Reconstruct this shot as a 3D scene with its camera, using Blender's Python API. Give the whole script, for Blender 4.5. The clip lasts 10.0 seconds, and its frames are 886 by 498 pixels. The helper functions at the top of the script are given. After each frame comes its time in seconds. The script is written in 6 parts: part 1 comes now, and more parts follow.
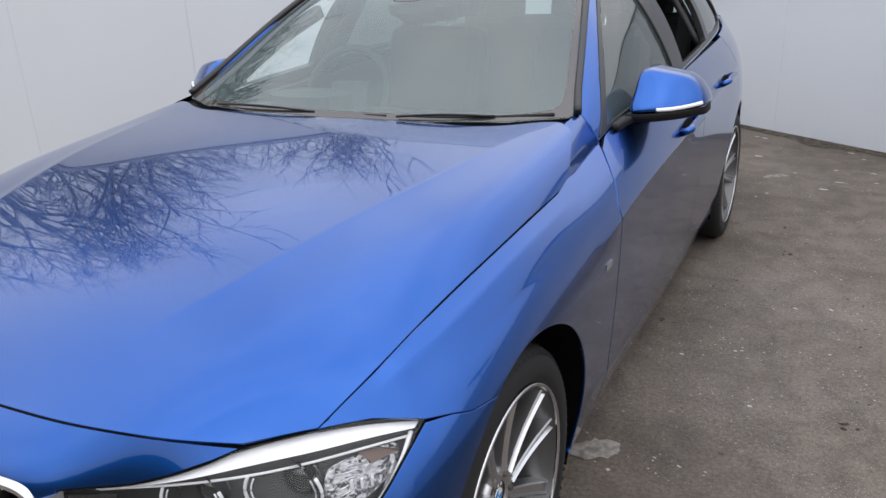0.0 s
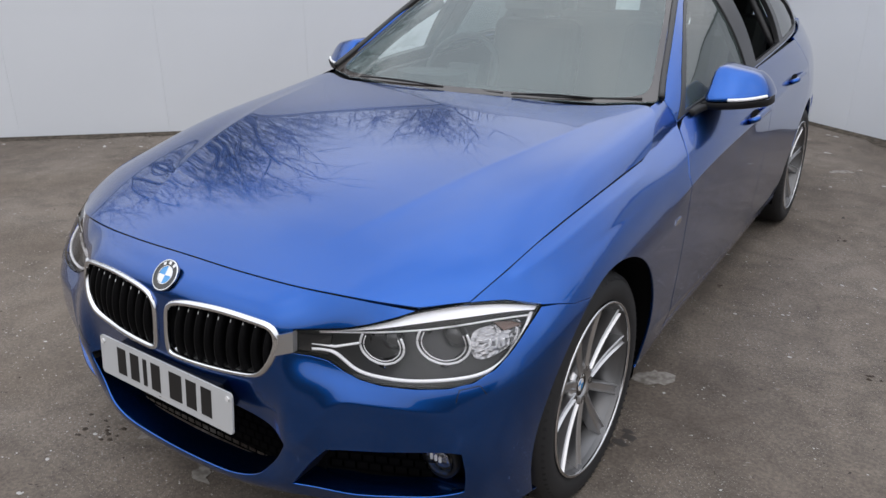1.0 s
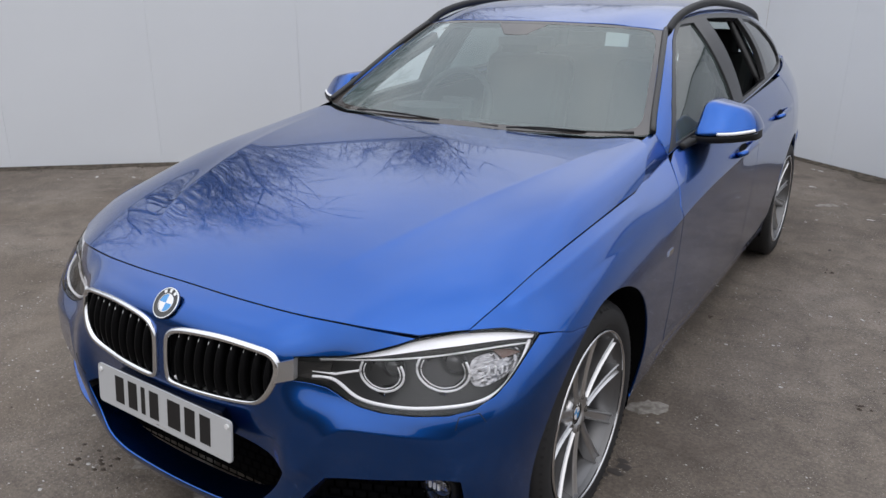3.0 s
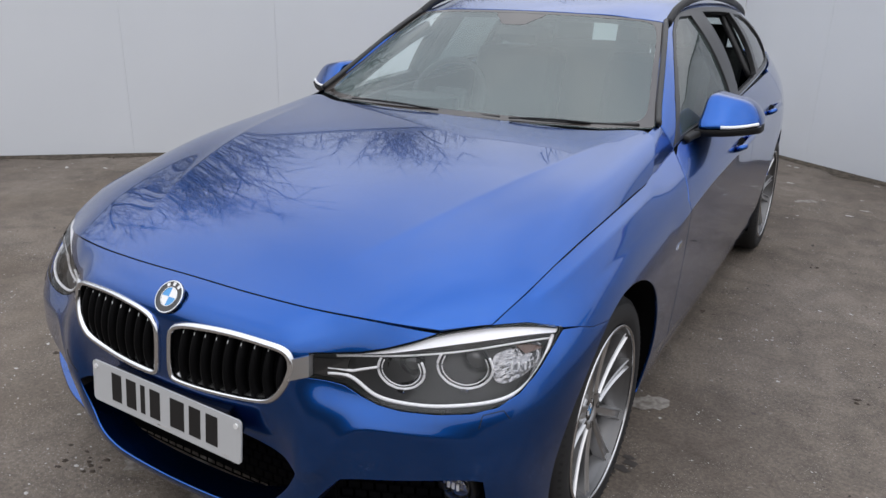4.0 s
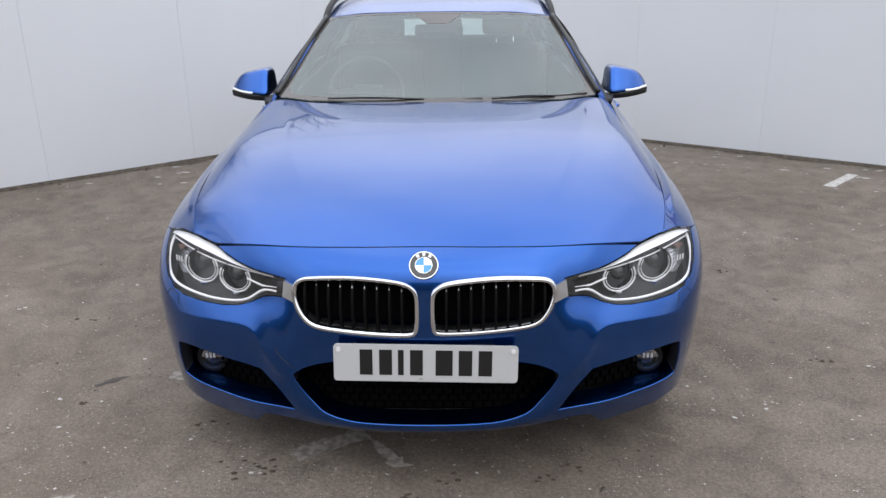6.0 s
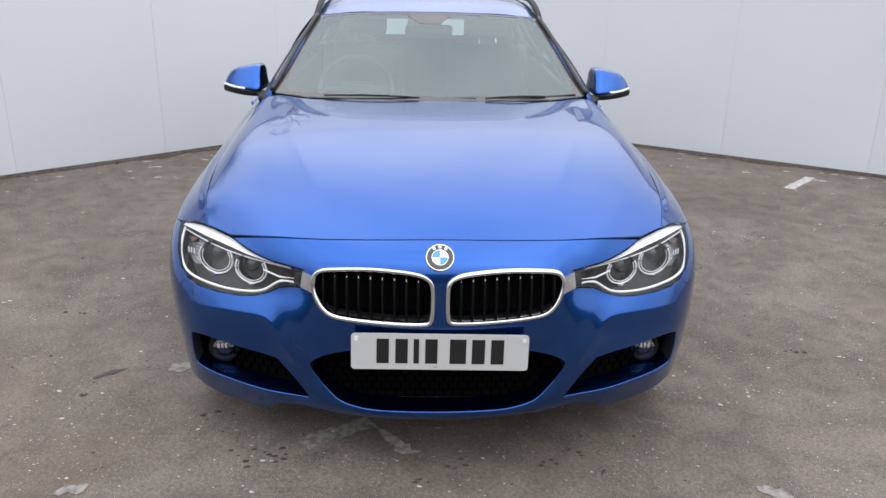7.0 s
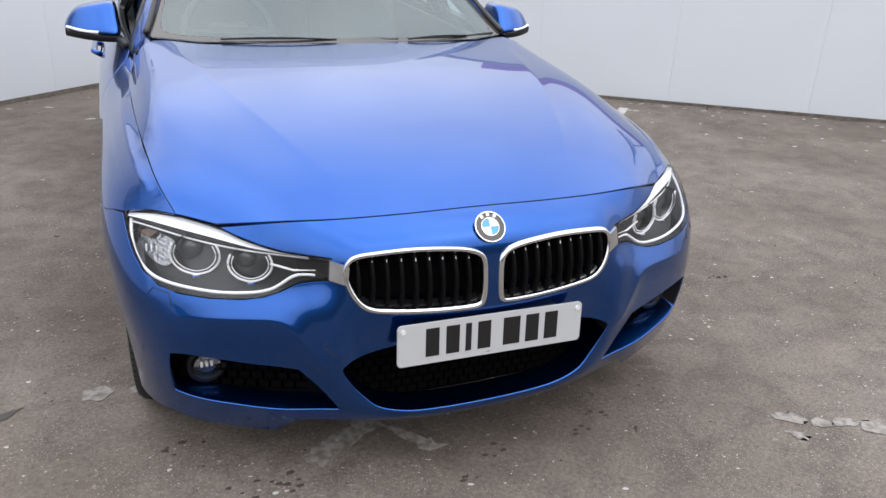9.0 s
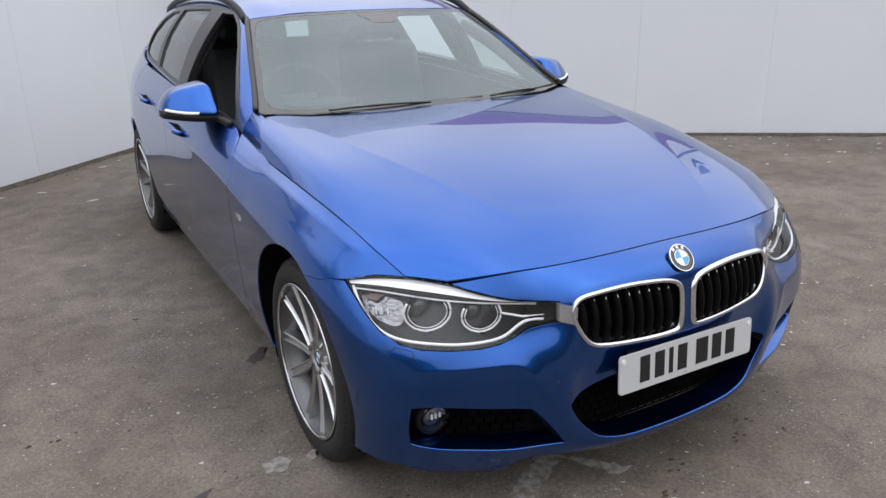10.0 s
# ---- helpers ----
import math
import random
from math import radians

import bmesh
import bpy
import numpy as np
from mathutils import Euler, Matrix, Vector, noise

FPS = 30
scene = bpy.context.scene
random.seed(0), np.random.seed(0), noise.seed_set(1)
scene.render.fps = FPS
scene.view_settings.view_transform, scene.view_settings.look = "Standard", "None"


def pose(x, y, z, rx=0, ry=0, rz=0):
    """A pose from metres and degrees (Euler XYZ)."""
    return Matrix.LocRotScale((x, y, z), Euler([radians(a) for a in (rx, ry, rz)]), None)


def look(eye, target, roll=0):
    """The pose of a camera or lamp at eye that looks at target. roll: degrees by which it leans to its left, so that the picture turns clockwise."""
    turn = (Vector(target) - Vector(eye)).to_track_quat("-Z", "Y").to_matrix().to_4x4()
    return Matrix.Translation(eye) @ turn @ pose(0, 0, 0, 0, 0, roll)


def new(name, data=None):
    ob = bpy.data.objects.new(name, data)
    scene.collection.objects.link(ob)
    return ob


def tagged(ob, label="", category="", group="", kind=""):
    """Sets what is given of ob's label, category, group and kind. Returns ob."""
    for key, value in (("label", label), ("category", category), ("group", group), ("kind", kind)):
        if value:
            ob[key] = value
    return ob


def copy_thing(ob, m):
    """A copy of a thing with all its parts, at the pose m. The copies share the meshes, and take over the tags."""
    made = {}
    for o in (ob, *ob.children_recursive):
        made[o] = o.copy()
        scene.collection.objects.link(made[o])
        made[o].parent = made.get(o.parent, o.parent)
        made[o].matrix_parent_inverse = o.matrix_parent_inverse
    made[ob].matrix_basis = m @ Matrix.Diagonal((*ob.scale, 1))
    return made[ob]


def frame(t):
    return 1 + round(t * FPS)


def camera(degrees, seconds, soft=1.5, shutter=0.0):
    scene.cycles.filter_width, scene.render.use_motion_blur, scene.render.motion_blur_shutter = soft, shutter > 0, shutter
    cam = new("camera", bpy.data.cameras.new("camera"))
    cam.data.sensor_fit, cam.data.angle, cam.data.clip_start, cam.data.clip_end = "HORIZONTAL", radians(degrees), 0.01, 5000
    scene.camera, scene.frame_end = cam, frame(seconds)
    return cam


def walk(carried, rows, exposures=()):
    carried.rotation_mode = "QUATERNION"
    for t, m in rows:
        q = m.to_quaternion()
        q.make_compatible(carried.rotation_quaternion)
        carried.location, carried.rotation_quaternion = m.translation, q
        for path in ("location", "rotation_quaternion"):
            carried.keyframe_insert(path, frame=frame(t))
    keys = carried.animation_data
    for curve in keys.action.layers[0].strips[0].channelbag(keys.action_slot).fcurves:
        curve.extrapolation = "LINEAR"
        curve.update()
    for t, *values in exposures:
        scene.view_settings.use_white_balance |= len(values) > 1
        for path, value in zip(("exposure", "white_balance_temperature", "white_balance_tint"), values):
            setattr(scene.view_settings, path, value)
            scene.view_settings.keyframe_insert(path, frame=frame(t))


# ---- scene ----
cam = camera(61.21, 10.0)
PATH = [
    (0, (1.374, -0.396, 1.359), (0.461, 1.244, 0.668), -2.46),
    (0.2, (1.413, -0.557, 1.363), (0.446, 1.025, 0.614), -0.8),
    (0.5, (1.520, -0.746, 1.389), (0.424, 0.728, 0.598), -1.30),
    (1, (1.518, -0.922, 1.435), (0.475, 0.621, 0.706), -0.23),
    (1.5, (1.528, -0.971, 1.438), (0.486, 0.611, 0.796), 0.71),
    (2, (1.521, -0.973, 1.435), (0.485, 0.614, 0.796), 0.39),
    (2.5, (1.516, -0.966, 1.439), (0.482, 0.618, 0.792), 0.27),
    (3.8, (1.474, -0.960, 1.416), (0.457, 0.636, 0.768), 0.63),
    (4, (1.378, -0.980, 1.409), (0.425, 0.650, 0.750), 1.39),
    (4.5, (1.000, -1.141, 1.415), (0.343, 0.615, 0.717), 1.07),
    (5, (0.597, -1.361, 1.400), (0.335, 0.499, 0.714), 0.43),
    (5.5, (0.244, -1.605, 1.423), (0.161, 0.269, 0.729), 0.05),
    (5.7, (0.185, -1.721, 1.422), (0.107, 0.167, 0.768), -0.44),
    (6.8, (-0.078, -1.925, 1.432), (0.006, -0.036, 0.781), 0.66),
    (7, (-0.080, -1.926, 1.433), (0.002, -0.038, 0.779), 1.04),
    (7.5, (-0.077, -1.921, 1.430), (-0.006, -0.036, 0.765), 1.30),
    (8, (-0.127, -1.877, 1.421), (-0.025, 0.001, 0.742), 1.95),
    (8.5, (-0.462, -1.758, 1.410), (-0.070, 0.067, 0.693), 4.48),
    (9, (-0.784, -1.458, 1.374), (-0.066, 0.239, 0.596), 2.56),
    (9.5, (-1.248, -1.256, 1.407), (-0.413, 0.400, 0.660), -0.53),
    (10, (-1.534, -1.248, 1.422), (-0.592, 0.388, 0.759), -1.04),
]
EXPOSURES = [(0, -0.06), (0.5, -0.17), (1, -0.18), (2.5, -0.25), (4.5, -0.23), (5, -0.16), (5.5, -0.02), (7, 0.18), (8.5, 0.26), (9, 0.27), (9.5, 0.12), (10, 0.03)]
walk(cam, [(t, look(eye, target, roll)) for t, eye, target, roll in PATH], EXPOSURES)
from mathutils.geometry import delaunay_2d_cdt

# ---------------------------------------------------------------- light
world = bpy.data.worlds.new("world")
scene.world = world
world.use_nodes = True
wn = world.node_tree
sky = wn.nodes.new("ShaderNodeTexSky")
sky.sky_type, sky.sun_disc = "NISHITA", False
sky.sun_elevation, sky.sun_rotation = radians(50), radians(150)
sky.air_density, sky.dust_density, sky.ozone_density = 1.0, 6.0, 1.0
veil = wn.nodes.new("ShaderNodeMix")
veil.data_type = "RGBA"
veil.inputs["Factor"].default_value = 0.86
cloud = wn.nodes.new("ShaderNodeTexNoise")
cloud.inputs["Scale"].default_value, cloud.inputs["Detail"].default_value = 2.6, 5.0
coord = wn.nodes.new("ShaderNodeTexCoord")
wn.links.new(coord.outputs["Generated"], cloud.inputs["Vector"])
deck = wn.nodes.new("ShaderNodeValToRGB")
deck.color_ramp.elements[0].position, deck.color_ramp.elements[0].color = 0.36, (12.5, 13.2, 15.0, 1)
deck.color_ramp.elements[1].position, deck.color_ramp.elements[1].color = 0.68, (18.5, 18.7, 19.3, 1)
wn.links.new(cloud.outputs["Fac"], deck.inputs["Fac"])
wn.links.new(sky.outputs["Color"], veil.inputs["A"])
wn.links.new(deck.outputs["Color"], veil.inputs["B"])
# an overcast sky is dimmer towards the horizon
height = wn.nodes.new("ShaderNodeSeparateXYZ")
wn.links.new(coord.outputs["Generated"], height.inputs["Vector"])
rise = wn.nodes.new("ShaderNodeMapRange")
rise.inputs["To Min"].default_value, rise.inputs["To Max"].default_value = 0.42, 1.52
wn.links.new(height.outputs["Z"], rise.inputs["Value"])
dimmed = wn.nodes.new("ShaderNodeVectorMath")
dimmed.operation = "SCALE"
wn.links.new(veil.outputs["Result"], dimmed.inputs["Vector"])
wn.links.new(rise.outputs["Result"], dimmed.inputs["Scale"])
wn.links.new(dimmed.outputs["Vector"], wn.nodes["Background"].inputs["Color"])
wn.nodes["Background"].inputs["Strength"].default_value = 0.1

sun = new("sun", bpy.data.lights.new("sun", "SUN"))
sun.data.energy, sun.data.angle, sun.data.color = 0.5, radians(150), (1.0, 0.97, 0.93)
sun.matrix_world = look((1.2, 0.0, 9.0), (0.0, 1.5, 0.5))

# ---------------------------------------------------------------- materials


def shader(name, colour=(0.5, 0.5, 0.5), rough=0.5, metal=0.0, coat=0.0, **more):
    m = bpy.data.materials.new(name)
    m.use_nodes = True
    b = m.node_tree.nodes["Principled BSDF"]
    b.inputs["Base Color"].default_value = (*colour, 1)
    b.inputs["Roughness"].default_value, b.inputs["Metallic"].default_value = rough, metal
    b.inputs["Coat Weight"].default_value, b.inputs["Coat Roughness"].default_value = coat, 0.02
    for k, v in more.items():
        b.inputs[k.replace("_", " ")].default_value = v
    return m


def add(m, kind, **values):
    n = m.node_tree.nodes.new(kind)
    for k, v in values.items():
        n.inputs[k].default_value = v
    return n


def grain(m, scale, low, high, target="Base Color", detail=6.0, spread=(0.35, 0.65), distortion=0.0):
    """Noise at a real size (features per metre) between two colours or values."""
    t, b = m.node_tree, m.node_tree.nodes["Principled BSDF"]
    pos = add(m, "ShaderNodeTexCoord")
    n = add(m, "ShaderNodeTexNoise", Scale=scale, Detail=detail, Distortion=distortion)
    t.links.new(pos.outputs["Object"], n.inputs["Vector"])
    r = add(m, "ShaderNodeValToRGB")
    for e, p, c in zip(r.color_ramp.elements, spread, (low, high)):
        e.position, e.color = p, (*c, 1) if isinstance(c, tuple) else (c, c, c, 1)
    t.links.new(n.outputs["Fac"], r.inputs["Fac"])
    t.links.new(r.outputs["Color"], b.inputs[target])
    return r


def relief(m, scale, strength, distance=0.002, detail=8.0):
    t, b = m.node_tree, m.node_tree.nodes["Principled BSDF"]
    pos = add(m, "ShaderNodeTexCoord")
    n = add(m, "ShaderNodeTexNoise", Scale=scale, Detail=detail)
    u = add(m, "ShaderNodeBump", Strength=strength, Distance=distance)
    t.links.new(pos.outputs["Object"], n.inputs["Vector"])
    t.links.new(n.outputs["Fac"], u.inputs["Height"])
    t.links.new(u.outputs["Normal"], b.inputs["Normal"])


paint = shader("blue_metallic_paint", (0.02, 0.11, 0.45), 0.25, 1.0, 0.95, Coat_IOR=1.48)
paint.node_tree.nodes["Principled BSDF"].inputs["Coat Roughness"].default_value = 0.008
grain(paint, 2600.0, (0.0012, 0.056, 0.268), (0.0035, 0.089, 0.380), detail=2.0)
black_plastic = shader("black_plastic", (0.010, 0.010, 0.011), 0.5, Specular_IOR_Level=0.28)
relief(black_plastic, 900, 0.15, 0.0005)
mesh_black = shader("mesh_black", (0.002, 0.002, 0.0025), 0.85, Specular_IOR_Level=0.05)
slat_black = shader("slat_black", (0.003, 0.003, 0.0035), 0.55, Specular_IOR_Level=0.09)
gloss_black = shader("gloss_black", (0.008, 0.008, 0.009), 0.12, coat=0.6)
# near-black for liners, and for shade painted into gaps and openings
void = shader("liner_gap_shade", (0.003, 0.003, 0.0035), 0.9, Specular_IOR_Level=0.1)
chrome = shader("satin_chrome", (0.72, 0.73, 0.75), 0.16, 1.0)
bright_chrome = shader("bright_chrome", (0.85, 0.86, 0.88), 0.06, 1.0)
rubber = shader("rubber", (0.010, 0.010, 0.011), 0.7)
relief(rubber, 300, 0.3, 0.001)
alloy = shader("silver_alloy", (0.56, 0.56, 0.565), 0.33, 1.0, 0.3)
rim_alloy = shader("rim_alloy", (0.15, 0.15, 0.153), 0.42, 0.8)
lamp_silver = shader("lamp_silver", (0.97, 0.97, 0.98), 0.35, 0.0, 0.4)
lip_alloy = shader("rim_lip", (0.62, 0.62, 0.63), 0.2, 1.0)
lamp_ring = shader("ring_light", (0.62, 0.63, 0.66), 0.2, 0.5)
brake = shader("brake_steel", (0.18, 0.17, 0.16), 0.45, 0.9)
trim_black = shader("window_trim", (0.012, 0.012, 0.013), 0.3)
rubber_grey = shader("pillar_film", (0.040, 0.034, 0.031), 0.015, IOR=1.75)
white_plate = shader("white_reflective_plate", (0.50, 0.51, 0.52), 0.4)
ink = shader("black_print", (0.01, 0.01, 0.011), 0.4)
roundel_blue = shader("roundel_blue", (0.03, 0.28, 0.65), 0.25, coat=0.8)
roundel_white = shader("roundel_white", (0.8, 0.8, 0.8), 0.25, coat=0.8)
amber = shader("amber_lens", (0.13, 0.07, 0.05), 0.25)
lamp_grey = shader("lamp_bezel", (0.040, 0.040, 0.041), 0.35, 0.2)
facets = shader("clear_facets", (0.34, 0.34, 0.35), 0.12, 0.9)
relief(facets, 85, 0.9, 0.006, 1.0)
lamp_white = shader("lamp_light_guide", (0.92, 0.93, 0.95), 0.3, coat=0.3)
cabin_black = shader("cabin_plastic", (0.03, 0.03, 0.032), 0.6)
cloth = shader("seat_leather", (0.028, 0.028, 0.03), 0.55)
lining = shader("roof_lining", (0.20, 0.195, 0.19), 0.9)


def glass(name, tint, film, ior=1.5, dust_haze=(0.55, 0.60, 0.58)):
    """Clear tinted glass with a thin dusty film; reflected haze is painted into it too."""
    m = bpy.data.materials.new(name)
    m.use_nodes = True
    t = m.node_tree
    t.nodes.remove(t.nodes["Principled BSDF"])
    clear = t.nodes.new("ShaderNodeBsdfTransparent")
    clear.inputs["Color"].default_value = (*tint, 1)
    haze_film = t.nodes.new("ShaderNodeBsdfDiffuse")
    haze_film.inputs["Color"].default_value = (*dust_haze, 1)
    veil_mix = t.nodes.new("ShaderNodeMixShader")
    patch = t.nodes.new("ShaderNodeTexNoise")
    patch.inputs["Scale"].default_value = 3.0
    level = t.nodes.new("ShaderNodeMapRange")
    level.inputs["To Min"].default_value, level.inputs["To Max"].default_value = film * 0.7, film * 1.3
    t.links.new(patch.outputs["Fac"], level.inputs["Value"])
    t.links.new(level.outputs["Result"], veil_mix.inputs["Fac"])
    t.links.new(clear.outputs["BSDF"], veil_mix.inputs[1])
    t.links.new(haze_film.outputs["BSDF"], veil_mix.inputs[2])
    gloss = t.nodes.new("ShaderNodeBsdfGlossy")
    gloss.inputs["Roughness"].default_value = 0.01
    rim_view = t.nodes.new("ShaderNodeLayerWeight")
    rim_view.inputs["Blend"].default_value = 0.5
    steep = t.nodes.new("ShaderNodeMath")
    steep.operation = "POWER"
    steep.inputs[1].default_value = 5.0
    t.links.new(rim_view.outputs["Facing"], steep.inputs[0])
    fres = t.nodes.new("ShaderNodeMapRange")
    fres.inputs["To Min"].default_value = ((ior - 1) / (ior + 1)) ** 2
    t.links.new(steep.outputs["Value"], fres.inputs["Value"])
    mix = t.nodes.new("ShaderNodeMixShader")
    t.links.new(fres.outputs["Result"], mix.inputs["Fac"])
    t.links.new(veil_mix.outputs["Shader"], mix.inputs[1])
    t.links.new(gloss.outputs["BSDF"], mix.inputs[2])
    t.links.new(mix.outputs["Shader"], t.nodes["Material Output"].inputs["Surface"])
    return m


screen_glass = glass("windscreen_glass", (0.74, 0.85, 0.83), 0.14, 1.95, (0.40, 0.56, 0.56))
side_glass = glass("side_glass", (0.74, 0.83, 0.81), 0.10, 2.0, (0.40, 0.52, 0.50))
rear_glass = glass("rear_glass", (0.22, 0.26, 0.25), 0.14, 2.3, (0.46, 0.52, 0.50))
glass_ball = shader("projector_glass", (0.03, 0.032, 0.035), 0.03, 0.0, 1.0)
lamp_glass = glass("lamp_glass", (0.95, 0.95, 0.96), 0.015, 1.4)

asphalt = bpy.data.materials.new("worn_tarmac")
asphalt.use_nodes = True
at, ab = asphalt.node_tree, asphalt.node_tree.nodes["Principled BSDF"]
ab.inputs["Roughness"].default_value = 0.88
apos = add(asphalt, "ShaderNodeTexCoord")


def tex(scale, detail=6.0, distortion=0.0, rough=0.55):
    n = add(asphalt, "ShaderNodeTexNoise", Scale=scale, Detail=detail, Distortion=distortion, Roughness=rough)
    at.links.new(apos.outputs["Object"], n.inputs["Vector"])
    return n.outputs["Fac"]


def ramp(value, *stops):
    r = add(asphalt, "ShaderNodeValToRGB")
    e = r.color_ramp.elements
    while len(e) < len(stops):
        e.new(0.5)
    for k, (p, c) in enumerate(stops):
        e[k].position, e[k].color = p, (*c, 1) if isinstance(c, tuple) else (c, c, c, 1)
    at.links.new(value, r.inputs["Fac"])
    return r.outputs["Color"]


def blend(kind, fac, a, b):
    m = add(asphalt, "ShaderNodeMix")
    m.data_type, m.blend_type = "RGBA", kind
    for sock, v in ((m.inputs["Factor"], fac), (m.inputs["A"], a), (m.inputs["B"], b)):
        if hasattr(v, "is_linked"):
            at.links.new(v, sock)
        elif isinstance(v, tuple):
            sock.default_value = (*v, 1)
        else:
            sock.default_value = v
    return m.outputs["Result"]


base = ramp(tex(1.1, 8, 0.4), (0.30, (0.108, 0.086, 0.068)), (0.52, (0.152, 0.126, 0.103)), (0.72, (0.194, 0.164, 0.137)))
base = blend("MULTIPLY", 1.0, base, ramp(tex(7, 7, 0.6), (0.25, 0.66), (0.62, 1.10)))
base = blend("MULTIPLY", 0.8, base, ramp(tex(70, 4, 0, 0.7), (0.30, 0.54), (0.64, 1.27)))
base = blend("MIX", ramp(tex(0.55, 5, 1.0), (0.52, 0.0), (0.66, 0.45)), base, (0.115, 0.088, 0.062))
specks = blend("MULTIPLY", 1.0, ramp(tex(165, 2, 0, 0.6), (0.625, 0.0), (0.665, 1.0)), ramp(tex(2.6, 6, 0.8), (0.36, 0.0), (0.56, 1.0)))
base = blend("MIX", blend("MULTIPLY", 1.0, specks, (0.85, 0.85, 0.85)), base, (0.40, 0.38, 0.35))
flakes = blend("MULTIPLY", 1.0, ramp(tex(30, 5, 1.2), (0.66, 0.0), (0.69, 1.0)), ramp(tex(1.7, 4, 0.5), (0.50, 0.0), (0.62, 1.0)))
base = blend("MIX", blend("MULTIPLY", 1.0, flakes, (0.55, 0.55, 0.55)), base, (0.33, 0.31, 0.29))
crumbs = ramp(tex(24, 3, 0.6), (0.715, 0.0), (0.73, 0.85))
base = blend("MIX", crumbs, base, (0.02, 0.017, 0.014))
at.links.new(base, ab.inputs["Base Color"])
abump = add(asphalt, "ShaderNodeBump", Strength=0.8, Distance=0.005)
at.links.new(tex(120, 6, 0, 0.7), abump.inputs["Height"])
at.links.new(abump.outputs["Normal"], ab.inputs["Normal"])

concrete_wall = shader("painted_wall", (0.60, 0.63, 0.675), 0.55)
grain(concrete_wall, 0.7, (0.69, 0.72, 0.76), (0.72, 0.75, 0.79), detail=5.0)
relief(concrete_wall, 2.2, 0.12, 0.02, 3.0)
line_paint = shader("worn_line_paint", (0.42, 0.41, 0.39), 0.8)

faded = shader("faded_line_paint", (0.22, 0.20, 0.18), 0.85)
grain(faded, 38.0, (0.15, 0.132, 0.115), (0.29, 0.27, 0.245), spread=(0.36, 0.60))
grain(line_paint, 45.0, (0.20, 0.19, 0.175), (0.50, 0.49, 0.47), spread=(0.34, 0.48))
oil = shader("oil_stain", (0.045, 0.038, 0.034), 0.6)
chips = shader("pale_chips", (0.46, 0.45, 0.43), 0.85)
litter = shader("dead_leaf", (0.05, 0.038, 0.028), 0.9)
dirt = shader("dirt", (0.07, 0.055, 0.04), 0.95)
grain(dirt, 25.0, (0.035, 0.027, 0.02), (0.10, 0.083, 0.062))

# ---------------------------------------------------------------- helpers


def part(name, bm, material, parent, label=""):
    """Links a bmesh as one mesh object under a thing or a part."""
    me = bpy.data.meshes.new(name)
    bm.to_mesh(me)
    bm.free()
    return mesh_part(name, me, material, parent, label)


def mesh_part(name, me, material, parent, label=""):
    for m in material if isinstance(material, (list, tuple)) else [material]:
        me.materials.append(m)
    ob = new(name, me)
    ob.parent = parent
    return tagged(ob, label)


def raw(name, verts, faces, smooth=True, normals=None):
    me = bpy.data.meshes.new(name)
    me.from_pydata([tuple(v) for v in verts], [], [tuple(f) for f in faces])
    me.polygons.foreach_set("use_smooth", [smooth] * len(me.polygons))
    me.update()
    if normals is not None:
        me.normals_split_custom_set_from_vertices([tuple(n) for n in normals])
    return me


def mirrored(me, name):
    """The same mesh on the other side of the car."""
    v = np.zeros(len(me.vertices) * 3)
    me.vertices.foreach_get("co", v)
    v = v.reshape(-1, 3) * (-1, 1, 1)
    keep = "kept_normals" in me
    out = raw(name, v, [tuple(reversed(p.vertices)) for p in me.polygons], me.polygons[0].use_smooth, mirror_normals.get(me.name) if keep else None)
    slots = np.zeros(len(me.polygons), np.int32)
    me.polygons.foreach_get("material_index", slots)
    out.polygons.foreach_set("material_index", slots)
    return out


mirror_normals = {}


def both(name, me, material, parent, label=""):
    """A part and its twin on the other side."""
    twin = mirrored(me, name)
    return mesh_part(name, me, material, parent, label), mesh_part(name, twin, material, parent, label)


def spline_rows(knots, t):
    """Weights of a natural cubic spline through values at the knots, at the places t."""
    n = len(knots)
    h = np.diff(knots)
    a, r = np.zeros((n, n)), np.zeros((n, n))
    a[0, 0] = a[-1, -1] = 1
    for i in range(1, n - 1):
        a[i, i - 1], a[i, i], a[i, i + 1] = h[i - 1], 2 * (h[i - 1] + h[i]), h[i]
        r[i, i - 1], r[i, i], r[i, i + 1] = 6 / h[i - 1], -6 / h[i - 1] - 6 / h[i], 6 / h[i]
    m2 = np.linalg.solve(a, r)
    k = np.clip(np.searchsorted(knots, t, side="right") - 1, 0, n - 2)
    d, hk = t - knots[k], h[k]
    e = hk - d
    eye = np.eye(n)
    return ((e / hk)[:, None] * eye[k] + (d / hk)[:, None] * eye[k + 1]
            + ((e ** 3 / hk - e * hk) / 6)[:, None] * m2[k] + ((d ** 3 / hk - d * hk) / 6)[:, None] * m2[k + 1])


def fair(net, axis, amount):
    """Evens out a net along one axis, ends held."""
    n = net.shape[axis]
    d = np.zeros((n - 2, n))
    for i in range(n - 2):
        d[i, i:i + 3] = 1, -2, 1
    w = np.ones(n)
    w[0] = w[-1] = 1e6
    s = np.linalg.solve(np.diag(w) + amount * d.T @ d, np.diag(w))
    return np.moveaxis(np.tensordot(s, np.moveaxis(net, axis, 0), 1), 0, axis)


